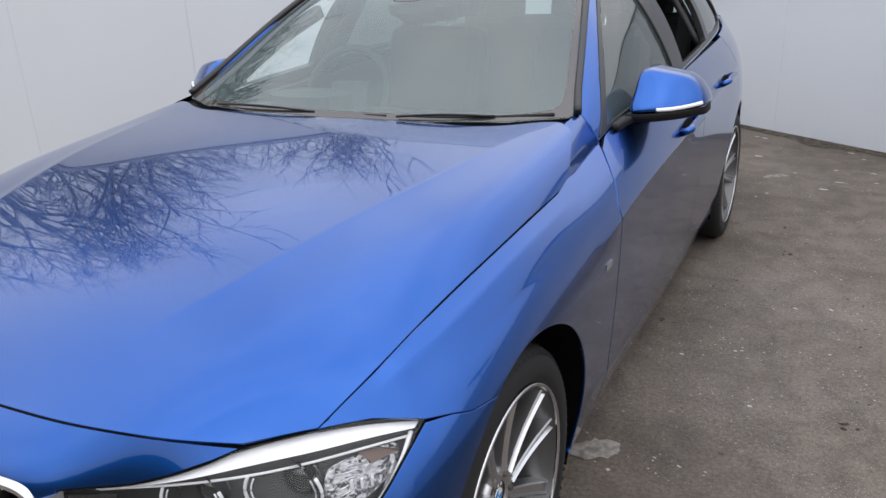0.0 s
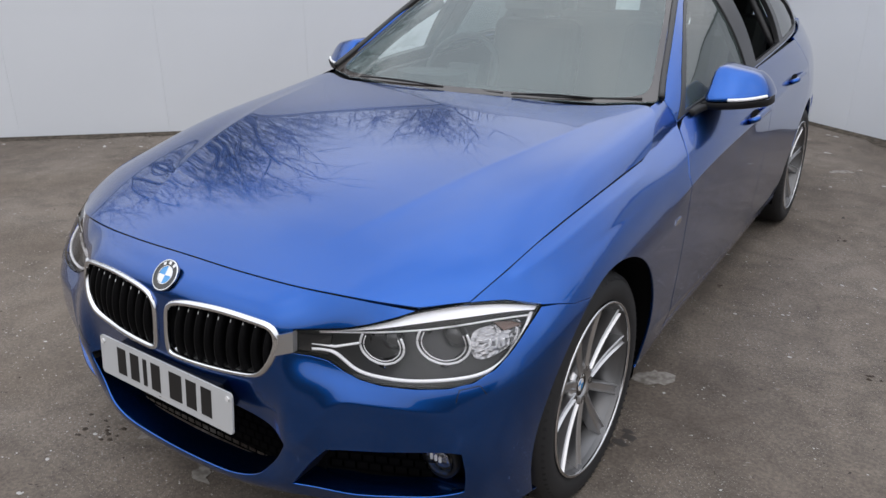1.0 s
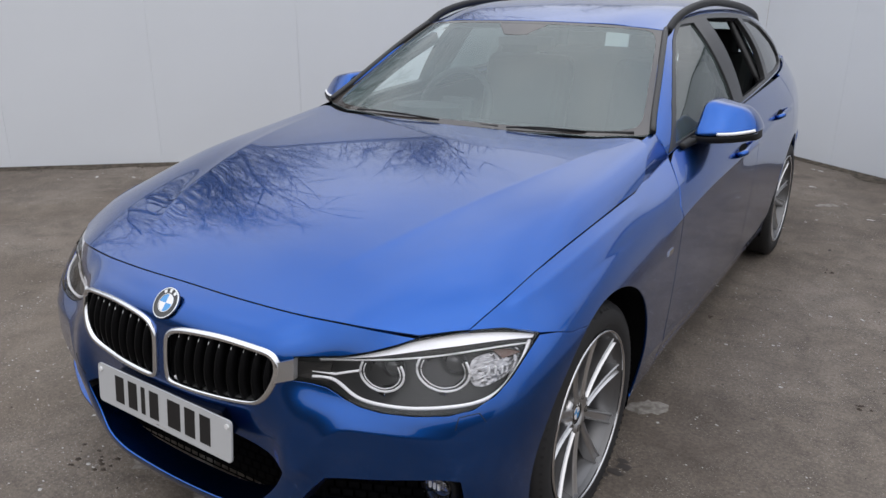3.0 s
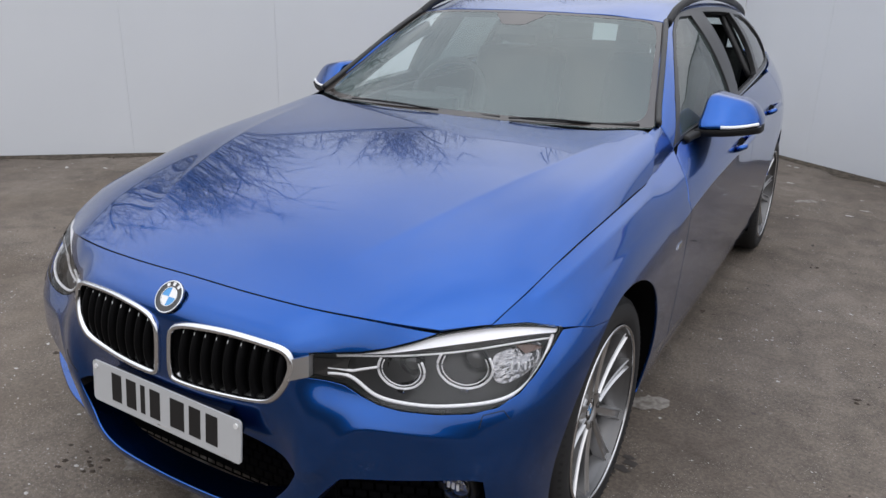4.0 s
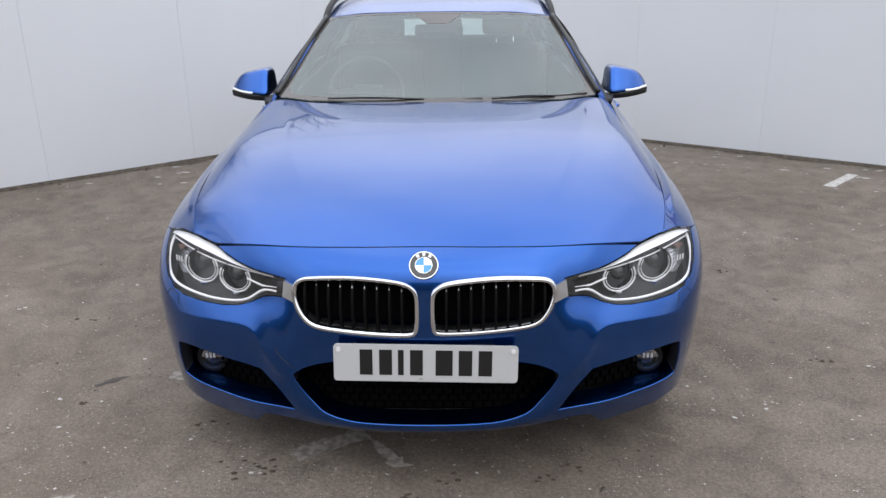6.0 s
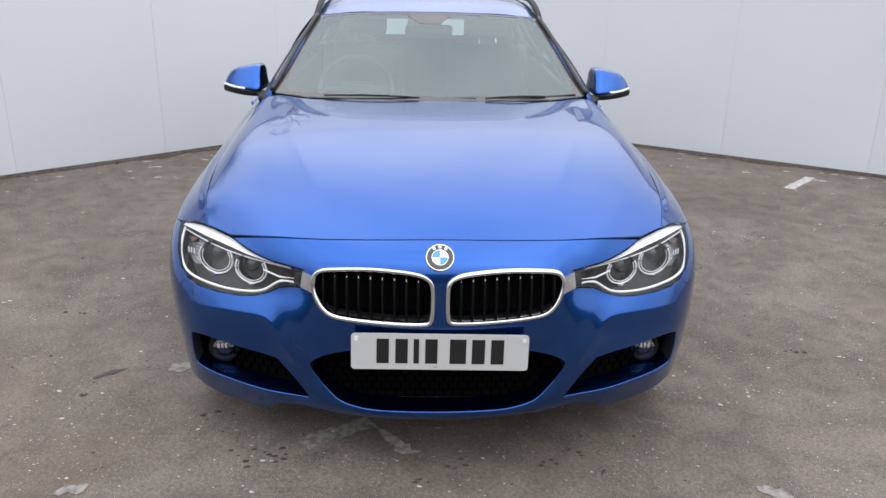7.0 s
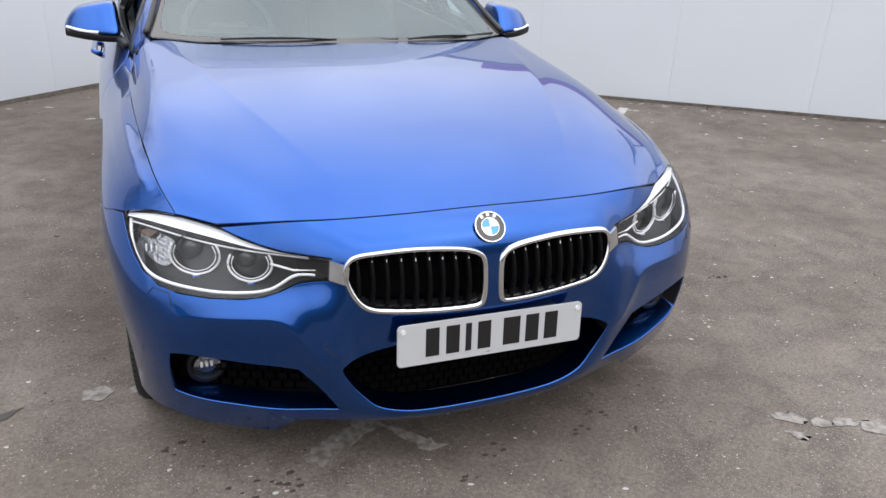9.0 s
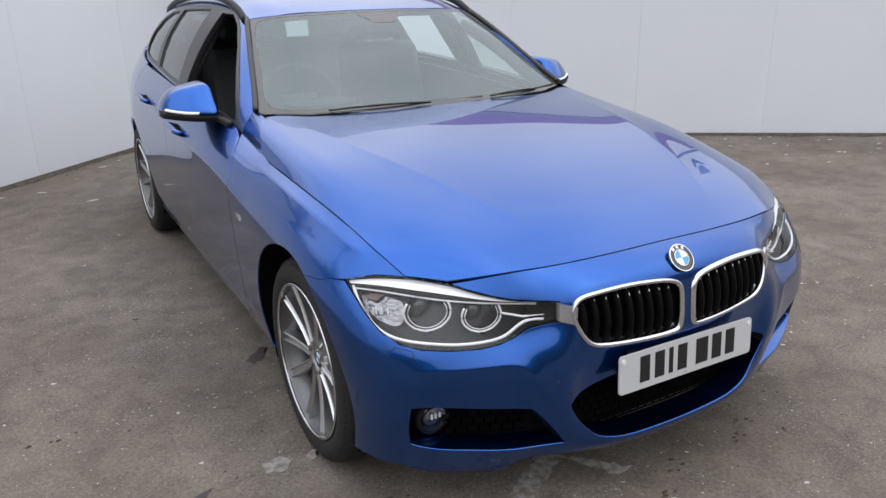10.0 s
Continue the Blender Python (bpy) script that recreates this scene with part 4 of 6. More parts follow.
both("roof_rail", strip("roof_rail", smooth_line(rail, .03), round_bar(.015, 10, 1.15)), black_plastic, car, "black roof rail")

# ---------------------------------------------------------------- front details


def flat_piece(name, outer, thick, way, step=.012):
    """A thin plate with a smooth outline in space, thickened along way."""
    p = np.array(outer, float)
    w = np.array(way, float) * thick
    c = p.mean(0)
    n = len(p)
    v = np.vstack([p, p + w, [c], [c + w]])
    f = [(i, (i + 1) % n, n + (i + 1) % n, n + i) for i in range(n)]
    f += [(2 * n, i, (i + 1) % n) for i in range(n)] + [(2 * n + 1, n + (i + 1) % n, n + i) for i in range(n)]
    me = raw(name, v, f, False)
    fix_normals(me)
    return me


# the grilles in the nose
for sx in (1, -1):
    ln = smooth_line([(sx * x, y, z) for x, y, z in KIDNEY], .008, True)
    grille = tagged(new("kidney_grille", None), "black slatted grille in a chrome surround")
    grille.parent = car
    at = sunk(ln, -.003)
    mesh_part("surround", strip("surround", at, [(-.006, -.016), (.004, -.016), (.008, -.006), (.008, .003), (.004, .006), (-.002, .004), (-.006, -.002)], True, up=(0, -1, 0)), chrome, grille, "chrome surround")
    cx = np.array(ln)
    for k in range(9):
        x = sx * (.062 + .0345 * k)
        col = cx[np.abs(cx[:, 0] - x) < .016]
        z0, z1 = col[:, 2].min() + .006, col[:, 2].max() - .006
        y0 = float(np.interp(abs(x), [0, .2, .36], [.074, .082, .112]))
        bar = [(x, y0 + .006, z0), (x, y0 + .000, z0 + (z1 - z0) * .35), (x, y0 + .012, z0 + (z1 - z0) * .75), (x, y0 + .032, z1)]
        mesh_part("slat", strip("slat", smooth_line(bar, .012), [(-.016, -.0035), (.010, -.0045), (.016, -.0015), (.016, .0015), (.010, .0045), (-.016, .0035)], up=(1, 0, 0)), slat_black, grille)
        tip_line = [(x, y0 - .001 + .008 * t ** 1.6, z0 + (z1 - z0) * (.66 + .28 * t)) for t in np.linspace(0, 1, 6)]
        mesh_part("slat_tip", strip("slat_tip", tip_line, [(-.0012, -.0012), (.0012, -.0012), (.0012, .0012), (-.0012, .0012)], up=(1, 0, 0)), alloy, grille, "thin silver slat edge")
    low_run = np.array([p for p in at if p[2] < .556])
    low_run = low_run[np.argsort(low_run[:, 0])]
    back_run = low_run + np.array([0, .045, .010])
    nf = len(low_run)
    floor_me = raw("surround_floor", np.vstack([low_run + [0, .004, .004], back_run, back_run - [0, 0, .003], low_run + [0, .004, .001]]), [(a * nf + i, a * nf + i + 1, (a + 1) % 4 * nf + i + 1, (a + 1) % 4 * nf + i) for a in range(4) for i in range(nf - 1)])
    fix_normals(floor_me)
    mesh_part("surround_floor", floor_me, alloy, grille, "dusty silver inner floor of the surround")
    # near-black sheet stands in for the shade behind the slats
    part("backing", box(min(sx * .02, sx * .37), max(sx * .02, sx * .37), .150, .155, .51, .67), void, grille)
    # chrome bridge to the headlight
    br = [(sx * x, y, z) for x, y, z in [(.362, .098, .640), (.397, .134, .648), (.397, .134, .600), (.364, .102, .592)]]
    mesh_part("bridge", flat_piece("bridge", sunk(br, -.006), .014, (0, 1, 0)), alloy, grille)

# the mesh in the lower openings, before sheets coloured as deep shade
def mesh_grid(x0, x1, y_of, z0, z1, dx=.030, dz=.024):
    bm = bmesh.new()
    rows = int((z1 - z0) / dz)
    cols = int((x1 - x0) / dx)
    for r in range(rows + 1):
        z = z0 + r * dz
        for c in range(cols):
            xa, xb = x0 + c * dx, x0 + (c + 1) * dx
            ya, yb = y_of(xa), y_of(xb)
            vs = [bm.verts.new(p) for p in ((xa, ya, z - .003), (xb, yb, z - .003), (xb, yb, z + .003), (xa, ya, z + .003))]
            bm.faces.new(vs)
            if r < rows:
                xo = xa + (dx / 2 if r % 2 else 0)
                vs = [bm.verts.new(p) for p in ((xo - .003, y_of(xo), z + .003), (xo + .003, y_of(xo), z + .003), (xo + .003, y_of(xo), z + dz - .003), (xo - .003, y_of(xo), z + dz - .003))]
                bm.faces.new(vs)
    bmesh.ops.solidify(bm, geom=bm.faces[:], thickness=.004)
    return bm


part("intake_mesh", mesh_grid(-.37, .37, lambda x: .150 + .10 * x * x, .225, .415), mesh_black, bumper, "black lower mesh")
# near-black sheets stand in for the darkness deep in the openings
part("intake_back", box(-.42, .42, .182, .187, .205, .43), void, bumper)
for sx in (1, -1):
    fy = lambda x: .135 + .42 * max(0, abs(x) - .42)
    x0, x1 = sorted((sx * .43, sx * .78))
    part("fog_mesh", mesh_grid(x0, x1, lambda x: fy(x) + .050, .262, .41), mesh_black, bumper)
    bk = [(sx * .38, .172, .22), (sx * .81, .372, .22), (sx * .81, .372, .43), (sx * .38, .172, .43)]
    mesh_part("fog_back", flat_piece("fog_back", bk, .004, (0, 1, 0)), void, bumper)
    fog = mesh_part("fog_lamp", revolve("fog_lamp", [(.0, .0001), (.004, .018), (.010, .032), (.02, .038), (.06, .036)], (sx * .688, .285, .326), 28, 1, True, False), gloss_black, car, "round fog lamp")
    mesh_part("rim", revolve("rim", [(.0, .036), (-.006, .040), (-.004, .050), (.03, .052), (.03, .038)], (sx * .688, .292, .326), 28, 1), black_plastic, fog)
    mesh_part("lens", revolve("lens", [(-.010, .0001), (-.008, .02), (-.002, .034), (.002, .037)], (sx * .688, .279, .326), 28, 1, True, False), lamp_glass, fog)
    # only the reflector's top half is bright, as if lit from above
    bright = [(sx * .688 + .034 * math.cos(a), .281, .326 + .034 * math.sin(a)) for a in np.linspace(radians(8), radians(172), 18)]
    mesh_part("reflector", flat_piece("reflector", bright, .004, (0, 1, 0)), facets, fog, "upper half of the reflector, its lit brightness painted in")
    # small white boxes stand in for highlights on the lens
    for k in range(3):
        part("glint", box(sx * .688 - .017 + .012 * k, sx * .688 - .010 + .012 * k, .272, .277, .331, .347, .001, 1), lamp_white, fog)
    # joints of the washer jet and the towing cover
    ws_l = [(sx * x, y, z) for x, y, z in [(.750, .262, .524), (.757, .266, .552), (.793, .292, .562), (.800, .305, .540)]]
    mesh_part("washer_cover", strip("washer_cover", sunk(smooth_line(ws_l, .006, False, range(4)), -.0002), round_bar(.0011, 5)), ink, bumper)
tow = [(-.42, .10, .452), (-.425, .10, .447), (-.40, .09, .418), (-.385, .09, .400)]
mesh_part("towing_cover", strip("towing_cover", sunk(smooth_line(tow + [], .006, False), -.0002), round_bar(.001, 5)), ink, bumper)

def radians_of(degs):
    return [radians(d) for d in degs]


# headlights
for sx in (1, -1):
    def m(pts):
        return [(sx * x, y, z) for x, y, z in pts]
    lamp = tagged(new("headlight", None), "swept twin-ring headlight with a clear cover")
    lamp.parent = car
    ring = LAMP_TOP + [(.841, .476, .694)] + LAMP_LOW[1:] + [(.393, .135, .62)]
    edge = smooth_line(m(ring), .010, True, (0, 9, 10, 22))
    mesh_part("cover", panel("cover", skin, edge, gap=.002, lip=.004, step=.02, flip=False), lamp_glass, lamp, "clear plastic cover")
    mesh_part("housing", panel("housing", skin, edge, gap=.001, lip=.002, step=.02, lift=-.055), lamp_grey, lamp)
    rim = sunk(edge, 0)
    deep = sunk(edge, .056)
    n = len(rim)
    wallm = raw("bowl", np.vstack([rim, deep]), [(i, (i + 1) % n, n + (i + 1) % n, n + i) for i in range(n)])
    mesh_part("bowl", wallm, gloss_black, lamp)
    mesh_part("seal", strip("seal", sunk(edge, .004), round_bar(.0036, 6, .7), True), void, lamp)
    guide = [(.832, .455, .688), (.826, .425, .650), (.813, .395, .615), (.792, .36, .583), (.760, .325, .563), (.71, .28, .556), (.65, .235, .556), (.60, .21, .558), (.553, .195, .562), (.515, .185, .576), (.474, .18, .600), (.43, .155, .606)]
    mesh_part("light_guide", strip("light_guide", sunk(smooth_line(m(guide), .01), .014), round_bar(.0042, 8)), lamp_silver, lamp, "white light guide")
    tick = [(.53, .20, .628), (.478, .18, .614), (.43, .155, .618)]
    mesh_part("upper_guide", strip("upper_guide", sunk(smooth_line(m(tick), .01, False, (1,)), .014), round_bar(.003, 8)), lamp_silver, lamp)
    up_l = [(.836, .474, .697), (.78, .412, .712), (.726, .354, .717), (.67, .315, .706), (.61, .268, .690), (.55, .215, .673), (.45, .155, .656)]
    mid_l = [(.828, .462, .684), (.782, .405, .688), (.728, .346, .687), (.67, .302, .679), (.61, .258, .670), (.55, .215, .662), (.45, .155, .653)]
    low_l = [(.822, .452, .675), (.785, .40, .678), (.73, .340, .674), (.67, .29, .667), (.61, .25, .660), (.55, .212, .655), (.45, .155, .649)]
    lines = [smooth_line(m(q), .012) for q in (up_l, mid_l, low_l)]
    lines = [q[np.linspace(0, len(q) - 1, 40).astype(int)] for q in lines]
    for nm, a, b, da, db, mat in (("brow", 0, 1, .013, .004, lamp_silver), ("brow_shadow", 1, 2, .010, .024, lamp_grey)):
        va, vb = sunk(lines[a], da), sunk(lines[b], db)
        me = raw(nm, np.vstack([va, vb]), [(i, i + 1, i + 41, i + 40) for i in range(39)])
        mesh_part(nm, me, mat, lamp, "silver-white upper blade" if nm == "brow" else "")
    mesh_part("brow_edge", strip("brow_edge", sunk(lines[2], .016), round_bar(.0022, 8)), lamp_silver, lamp)
    for c, r in (((.690, .318, .630), .053), ((.566, .258, .616), .047)):
        c = sunk(m([c]), .034)[0]
        for rk, wd in ((1.0, .0029), (.84, .0014)):
            lean = .42 if r > .05 else .34
            arc = [(c[0] + rk * r * 1.06 * math.cos(a), c[1] + lean * sx * r * rk * math.cos(a) - .014, c[2] + rk * r * math.sin(a)) for a in radians_of((150, 178, 207, 236, 270, 304, 333, 362, 390))]
            mesh_part("halo_ring", strip("halo_ring", smooth_line(arc, .005, False, (3, 5)), round_bar(wd, 8)), lamp_silver, lamp, "open ring light")
        mesh_part("projector_bowl", revolve("projector_bowl", [(.0, r * .98), (.012, r * .80), (.03, r * .70)], c, 28, 1, True, False), gloss_black, lamp)
        mesh_part("projector_lens", revolve("projector_lens", [(.006, .0001), (.009, r * .3), (.018, r * .55), (.034, r * .70)], c, 28, 1, True, False), glass_ball, lamp, "glass projector lens")
        tag = c + np.array([0, -.014, -r * 1.02])
        part("ring_foot", box(tag[0] - .010, tag[0] + .010, tag[1] - .004, tag[1] + .006, tag[2] - .008, tag[2] + .002, .002), bright_chrome, lamp)
    shine = [(.818, .425, .640), (.815, .44, .672), (.77, .375, .672), (.745, .34, .655), (.752, .335, .60), (.785, .37, .60)]
    mesh_part("reflector", panel("reflector", skin, smooth_line(m(shine), .01, True), gap=0, lip=.003, step=.02, lift=-.040), facets, lamp, "clear faceted outer reflector")
    refl = [(.818, .435, .660), (.80, .41, .676), (.775, .385, .676), (.795, .395, .655)]
    mesh_part("indicator", flat_piece("indicator", sunk(m(refl), .030), .004, (0, 1, 0)), amber, lamp, "brownish indicator bulb behind clear ribs")
    for k in range(3):
        q = sunk([np.array(m([(.772 + .010 * k, .365 + .012 * k, .628 - .002 * k)])[0])], .026)[0]
        part("rib", box(q[0] - .0016, q[0] + .0016, q[1] - .003, q[1] + .003, q[2] - .009, q[2] + .009, .0008, 1), lamp_white, lamp)
    for k in range(5):
        q0, q1 = sunk(m([(.742 + .006 * k, .34, .600 + .018 * k), (.778 + .006 * k, .375, .622 + .013 * k)]), .028)
        mesh_part("rib", strip("rib", [q0, q1], round_bar(.0009, 5)), bright_chrome, lamp)
    inner_b = [(.47, .18, .640), (.43, .15, .640), (.40, .14, .640), (.40, .14, .604), (.43, .15, .600), (.46, .18, .592)]
    mesh_part("inner_blade", flat_piece("inner_blade", sunk(m(inner_b), .012), .004, (0, 1, 0)), gloss_black, lamp)

# bonnet roundel
badge = tagged(new("bonnet_roundel", None), "round blue and white emblem in a black ring")
badge.parent = car
tilt = pose(0, .104, .702, 90 - 40, 0, 0)


def disc(name, r, h, mat, parent, m, seg=40, a0=0.0, a1=2 * math.pi, r0=0.0, label=""):
    k = max(3, int(seg * (a1 - a0) / (2 * math.pi)))
    full = a1 - a0 > 6.28
    ang = np.linspace(a0, a1, k + (0 if full else 1), endpoint=not full)
    v, f = [], []
    for a in ang:
        v += [(r0 * math.cos(a), r0 * math.sin(a), h), (r * .985 * math.cos(a), r * .985 * math.sin(a), h), (r * math.cos(a), r * math.sin(a), h - .0006), (r * math.cos(a), r * math.sin(a), 0), (r0 * math.cos(a), r0 * math.sin(a), 0)]
    n = len(ang)
    for i in range(n if full else n - 1):
        j = (i + 1) % n
        f += [(i * 5 + s, j * 5 + s, j * 5 + s + 1, i * 5 + s + 1) for s in range(4)]
    me = raw(name, [tuple(m @ Vector(p)) for p in v], f, False)
    fix_normals(me)
    return mesh_part(name, me, mat, parent, label)


def roundel(parent, m, r):
    disc("base", r, .005, gloss_black, parent, m)
    disc("outer_ring", r, .0062, chrome, parent, m, r0=r * .93)
    disc("inner_ring", r * .60, .0064, chrome, parent, m, r0=r * .555)
    for q in range(4):
        disc("quarter", r * .555, .0058, roundel_white if q % 2 == 0 else roundel_blue, parent, m, 40, q * math.pi / 2, (q + 1) * math.pi / 2)
    for q in range(3):
        a = radians(58 + 32 * q)
        disc("ring_mark", r * .90, .0056, roundel_white, parent, m, 60, a - .13, a + .13, r * .68)


roundel(badge, tilt, .041)

# number plate
plate = tagged(new("number_plate", None), "white number plate with plain dark bars")
plate.parent = car
pm = pose(.003, .047, .4305, 90 - 4.5, 0, 0) @ pose(0, 0, 0, 0, 0, -.9)
corner = [(sa * .249 + .011 * math.cos(a), sb * .0445 + .011 * math.sin(a), -.0025) for sa, sb, a0 in ((1, 1, 0), (-1, 1, 90), (-1, -1, 180), (1, -1, 270)) for a in np.linspace(radians(a0), radians(a0 + 90), 6)]
mesh_part("blank", flat_piece("blank", corner, .005, (0, 0, 1)), white_plate, plate).matrix_local = pm
for x, w in ((-.168, .036), (-.113, .036), (-.070, .016), (-.026, .036), (.052, .048), (.112, .038), (.168, .038)):
    part("bar", box(x - w / 2, x + w / 2, -.036, .040, .0024, .0034), ink, plate).matrix_local = pm
for x, y in ((-.246, .040), (.246, .040)):
    disc("screw_cap", .0065, .004, roundel_white, plate, pm @ pose(x, y, .002), 16)
part("maker_bar", box(-.03, .03, -.0485, -.0455, .0024, .0030), line_paint, plate).matrix_local = pm
part("small_bar", box(.20, .225, -.0485, -.0465, .0024, .0030), line_paint, plate).matrix_local = pm
part("plinth", box(-.20, .20, .053, .100, .385, .475, .004), black_plastic, plate)

# ---------------------------------------------------------------- wheels
def spoke(a0, a1, r0, r1, w0, w1):
    """One arm of a twin spoke, from the hub to the rim, dished."""
    p0 = np.array([r0 * math.cos(a0), r0 * math.sin(a0)])
    p1 = np.array([r1 * math.cos(a1), r1 * math.sin(a1)])
    d = (p1 - p0) / np.linalg.norm(p1 - p0)
    s = np.array([-d[1], d[0]])
    v, f = [], []
    ts = np.linspace(0, 1, 9)
    prof = ((-1, -.036), (-.93, -.003), (-.72, 0), (-.50, -.007), (.50, -.007), (.72, 0), (.93, -.003), (1, -.036))
    for (o0, h0), (o1, h1) in zip(prof[:-1], prof[1:]):
        b = len(v)
        for t in ts:
            c = p0 + (p1 - p0) * t
            w = w0 + (w1 - w0) * t
            out = .077 + .022 * t ** 1.2 - .004 * math.sin(math.pi * t)
            for o, h in ((o0, h0), (o1, h1)):
                q = c + s * o * w
                v.append((out + h, q[0], q[1]))
        f += [(b + 2 * i, b + 2 * i + 1, b + 2 * i + 3, b + 2 * i + 2) for i in range(len(ts) - 1)]
    return v, f


def wheel_thing(side):
    w = new("wheel", None)
    w.parent = car
    tagged(w, "silver twin-spoke alloy wheel with low-profile tyre")
    tyre = [(-.100, .243), (-.112, .262), (-.113, .285), (-.108, .305), (-.097, .320), (-.080, .3265), (-.03, .328), (.03, .328), (.080, .3265), (.097, .320), (.108, .305), (.113, .285), (.112, .262), (.104, .250), (.100, .243)]
    t = mesh_part("tyre", revolve("tyre", tyre, (0, 0, 0), 96), rubber, w, "black low-profile tyre")
    v, f = [], []
    for k in range(84):
        a = 2 * math.pi * k / 84
        for sgn in (1, -1):
            b = len(v)
            for da in (-.012, .012):
                for x, r in ((sgn * .072, .3272), (sgn * .108, .3075), (sgn * .110, .3060), (sgn * .074, .3300)):
                    aa = a + da + (.01 if x * sgn < .09 else 0)
                    v.append((x, (r + .0022) * math.cos(aa), (r + .0022) * math.sin(aa)))
            f += [(b, b + 1, b + 5, b + 4), (b + 1, b + 2, b + 6, b + 5), (b + 3, b, b + 4, b + 7)]
    tagged(mesh_part("tread", raw("tread", v, f, False), rubber, w), kind="stuff")
    rim = [(.104, .250), (.110, .2475), (.110, .243), (.103, .2395), (.092, .2365), (.05, .225), (-.09, .222), (-.100, .246), (-.104, .250), (-.098, .225), (.05, .221)]
    r = mesh_part("rim", revolve("rim", rim[:7] + [(-.095, .2215), (-.095, .218), (.04, .219), (.085, .232)], (0, 0, 0), 96), rim_alloy, w, "silver alloy rim")
    mesh_part("rim_lip", revolve("rim_lip", [(.1045, .2505), (.1115, .2480), (.1120, .2430), (.1045, .2395)], (0, 0, 0), 96), lip_alloy, w)
    for k in range(5):
        a = math.pi / 2 + 2 * math.pi * k / 5 + .16
        for sgn in (1, -1):
            v, f = spoke(a + sgn * .31, a + sgn * .275, .054, .2425, .0135, .0180)
            me = raw("spoke", v, f)
            fix_normals(me)
            mesh_part("spoke", me, alloy, w)
    mesh_part("hub", revolve("hub", [(.030, .001), (.030, .075), (.060, .073), (.070, .066), (.072, .050), (.068, .036), (.064, .034), (.064, .001)], (0, 0, 0), 48), alloy, w)
    mesh_part("barrel", revolve("barrel", [(.02, .15), (.015, .217), (-.025, .217), (-.025, .15)], (0, 0, 0), 48), rim_alloy, w)
    for k in range(5):
        a = math.pi / 2 + 2 * math.pi * (k + .5) / 5 + .16
        c = (.0, .052 * math.cos(a), .052 * math.sin(a))
        mesh_part("bolt", revolve("bolt", [(.060, .0001), (.066, .007), (.068, .0085), (.073, .0085), (.073, .0115), (.055, .0115)], c, 12, 0, False, False), brake, w)
    disc_ob = mesh_part("brake_disc", revolve("brake_disc", [(-.005, .07), (.010, .07), (.010, .165), (-.005, .165)], (0, 0, 0), 48), brake, w)
    part("caliper", box(-.03, .035, .10, .17, -.07, .07, .012), brake, w)
    cm = pose(.060, 0, 0, 90, 0, 90)
    roundel(w, cm, .033)
    return w


first = wheel_thing(1)
first.matrix_local = pose(.762, .779, .327)
for x, y, turn in ((.757, 3.586, 40), (-.762, .779, 28), (-.757, 3.586, 10)):
    m4 = pose(x, y, .327, turn, 0, 0)
    if x < 0:
        m4 = pose(x, y, .327, 0, 0, 180) @ pose(0, 0, 0, turn, 0, 0)
    copy_thing(first, m4)

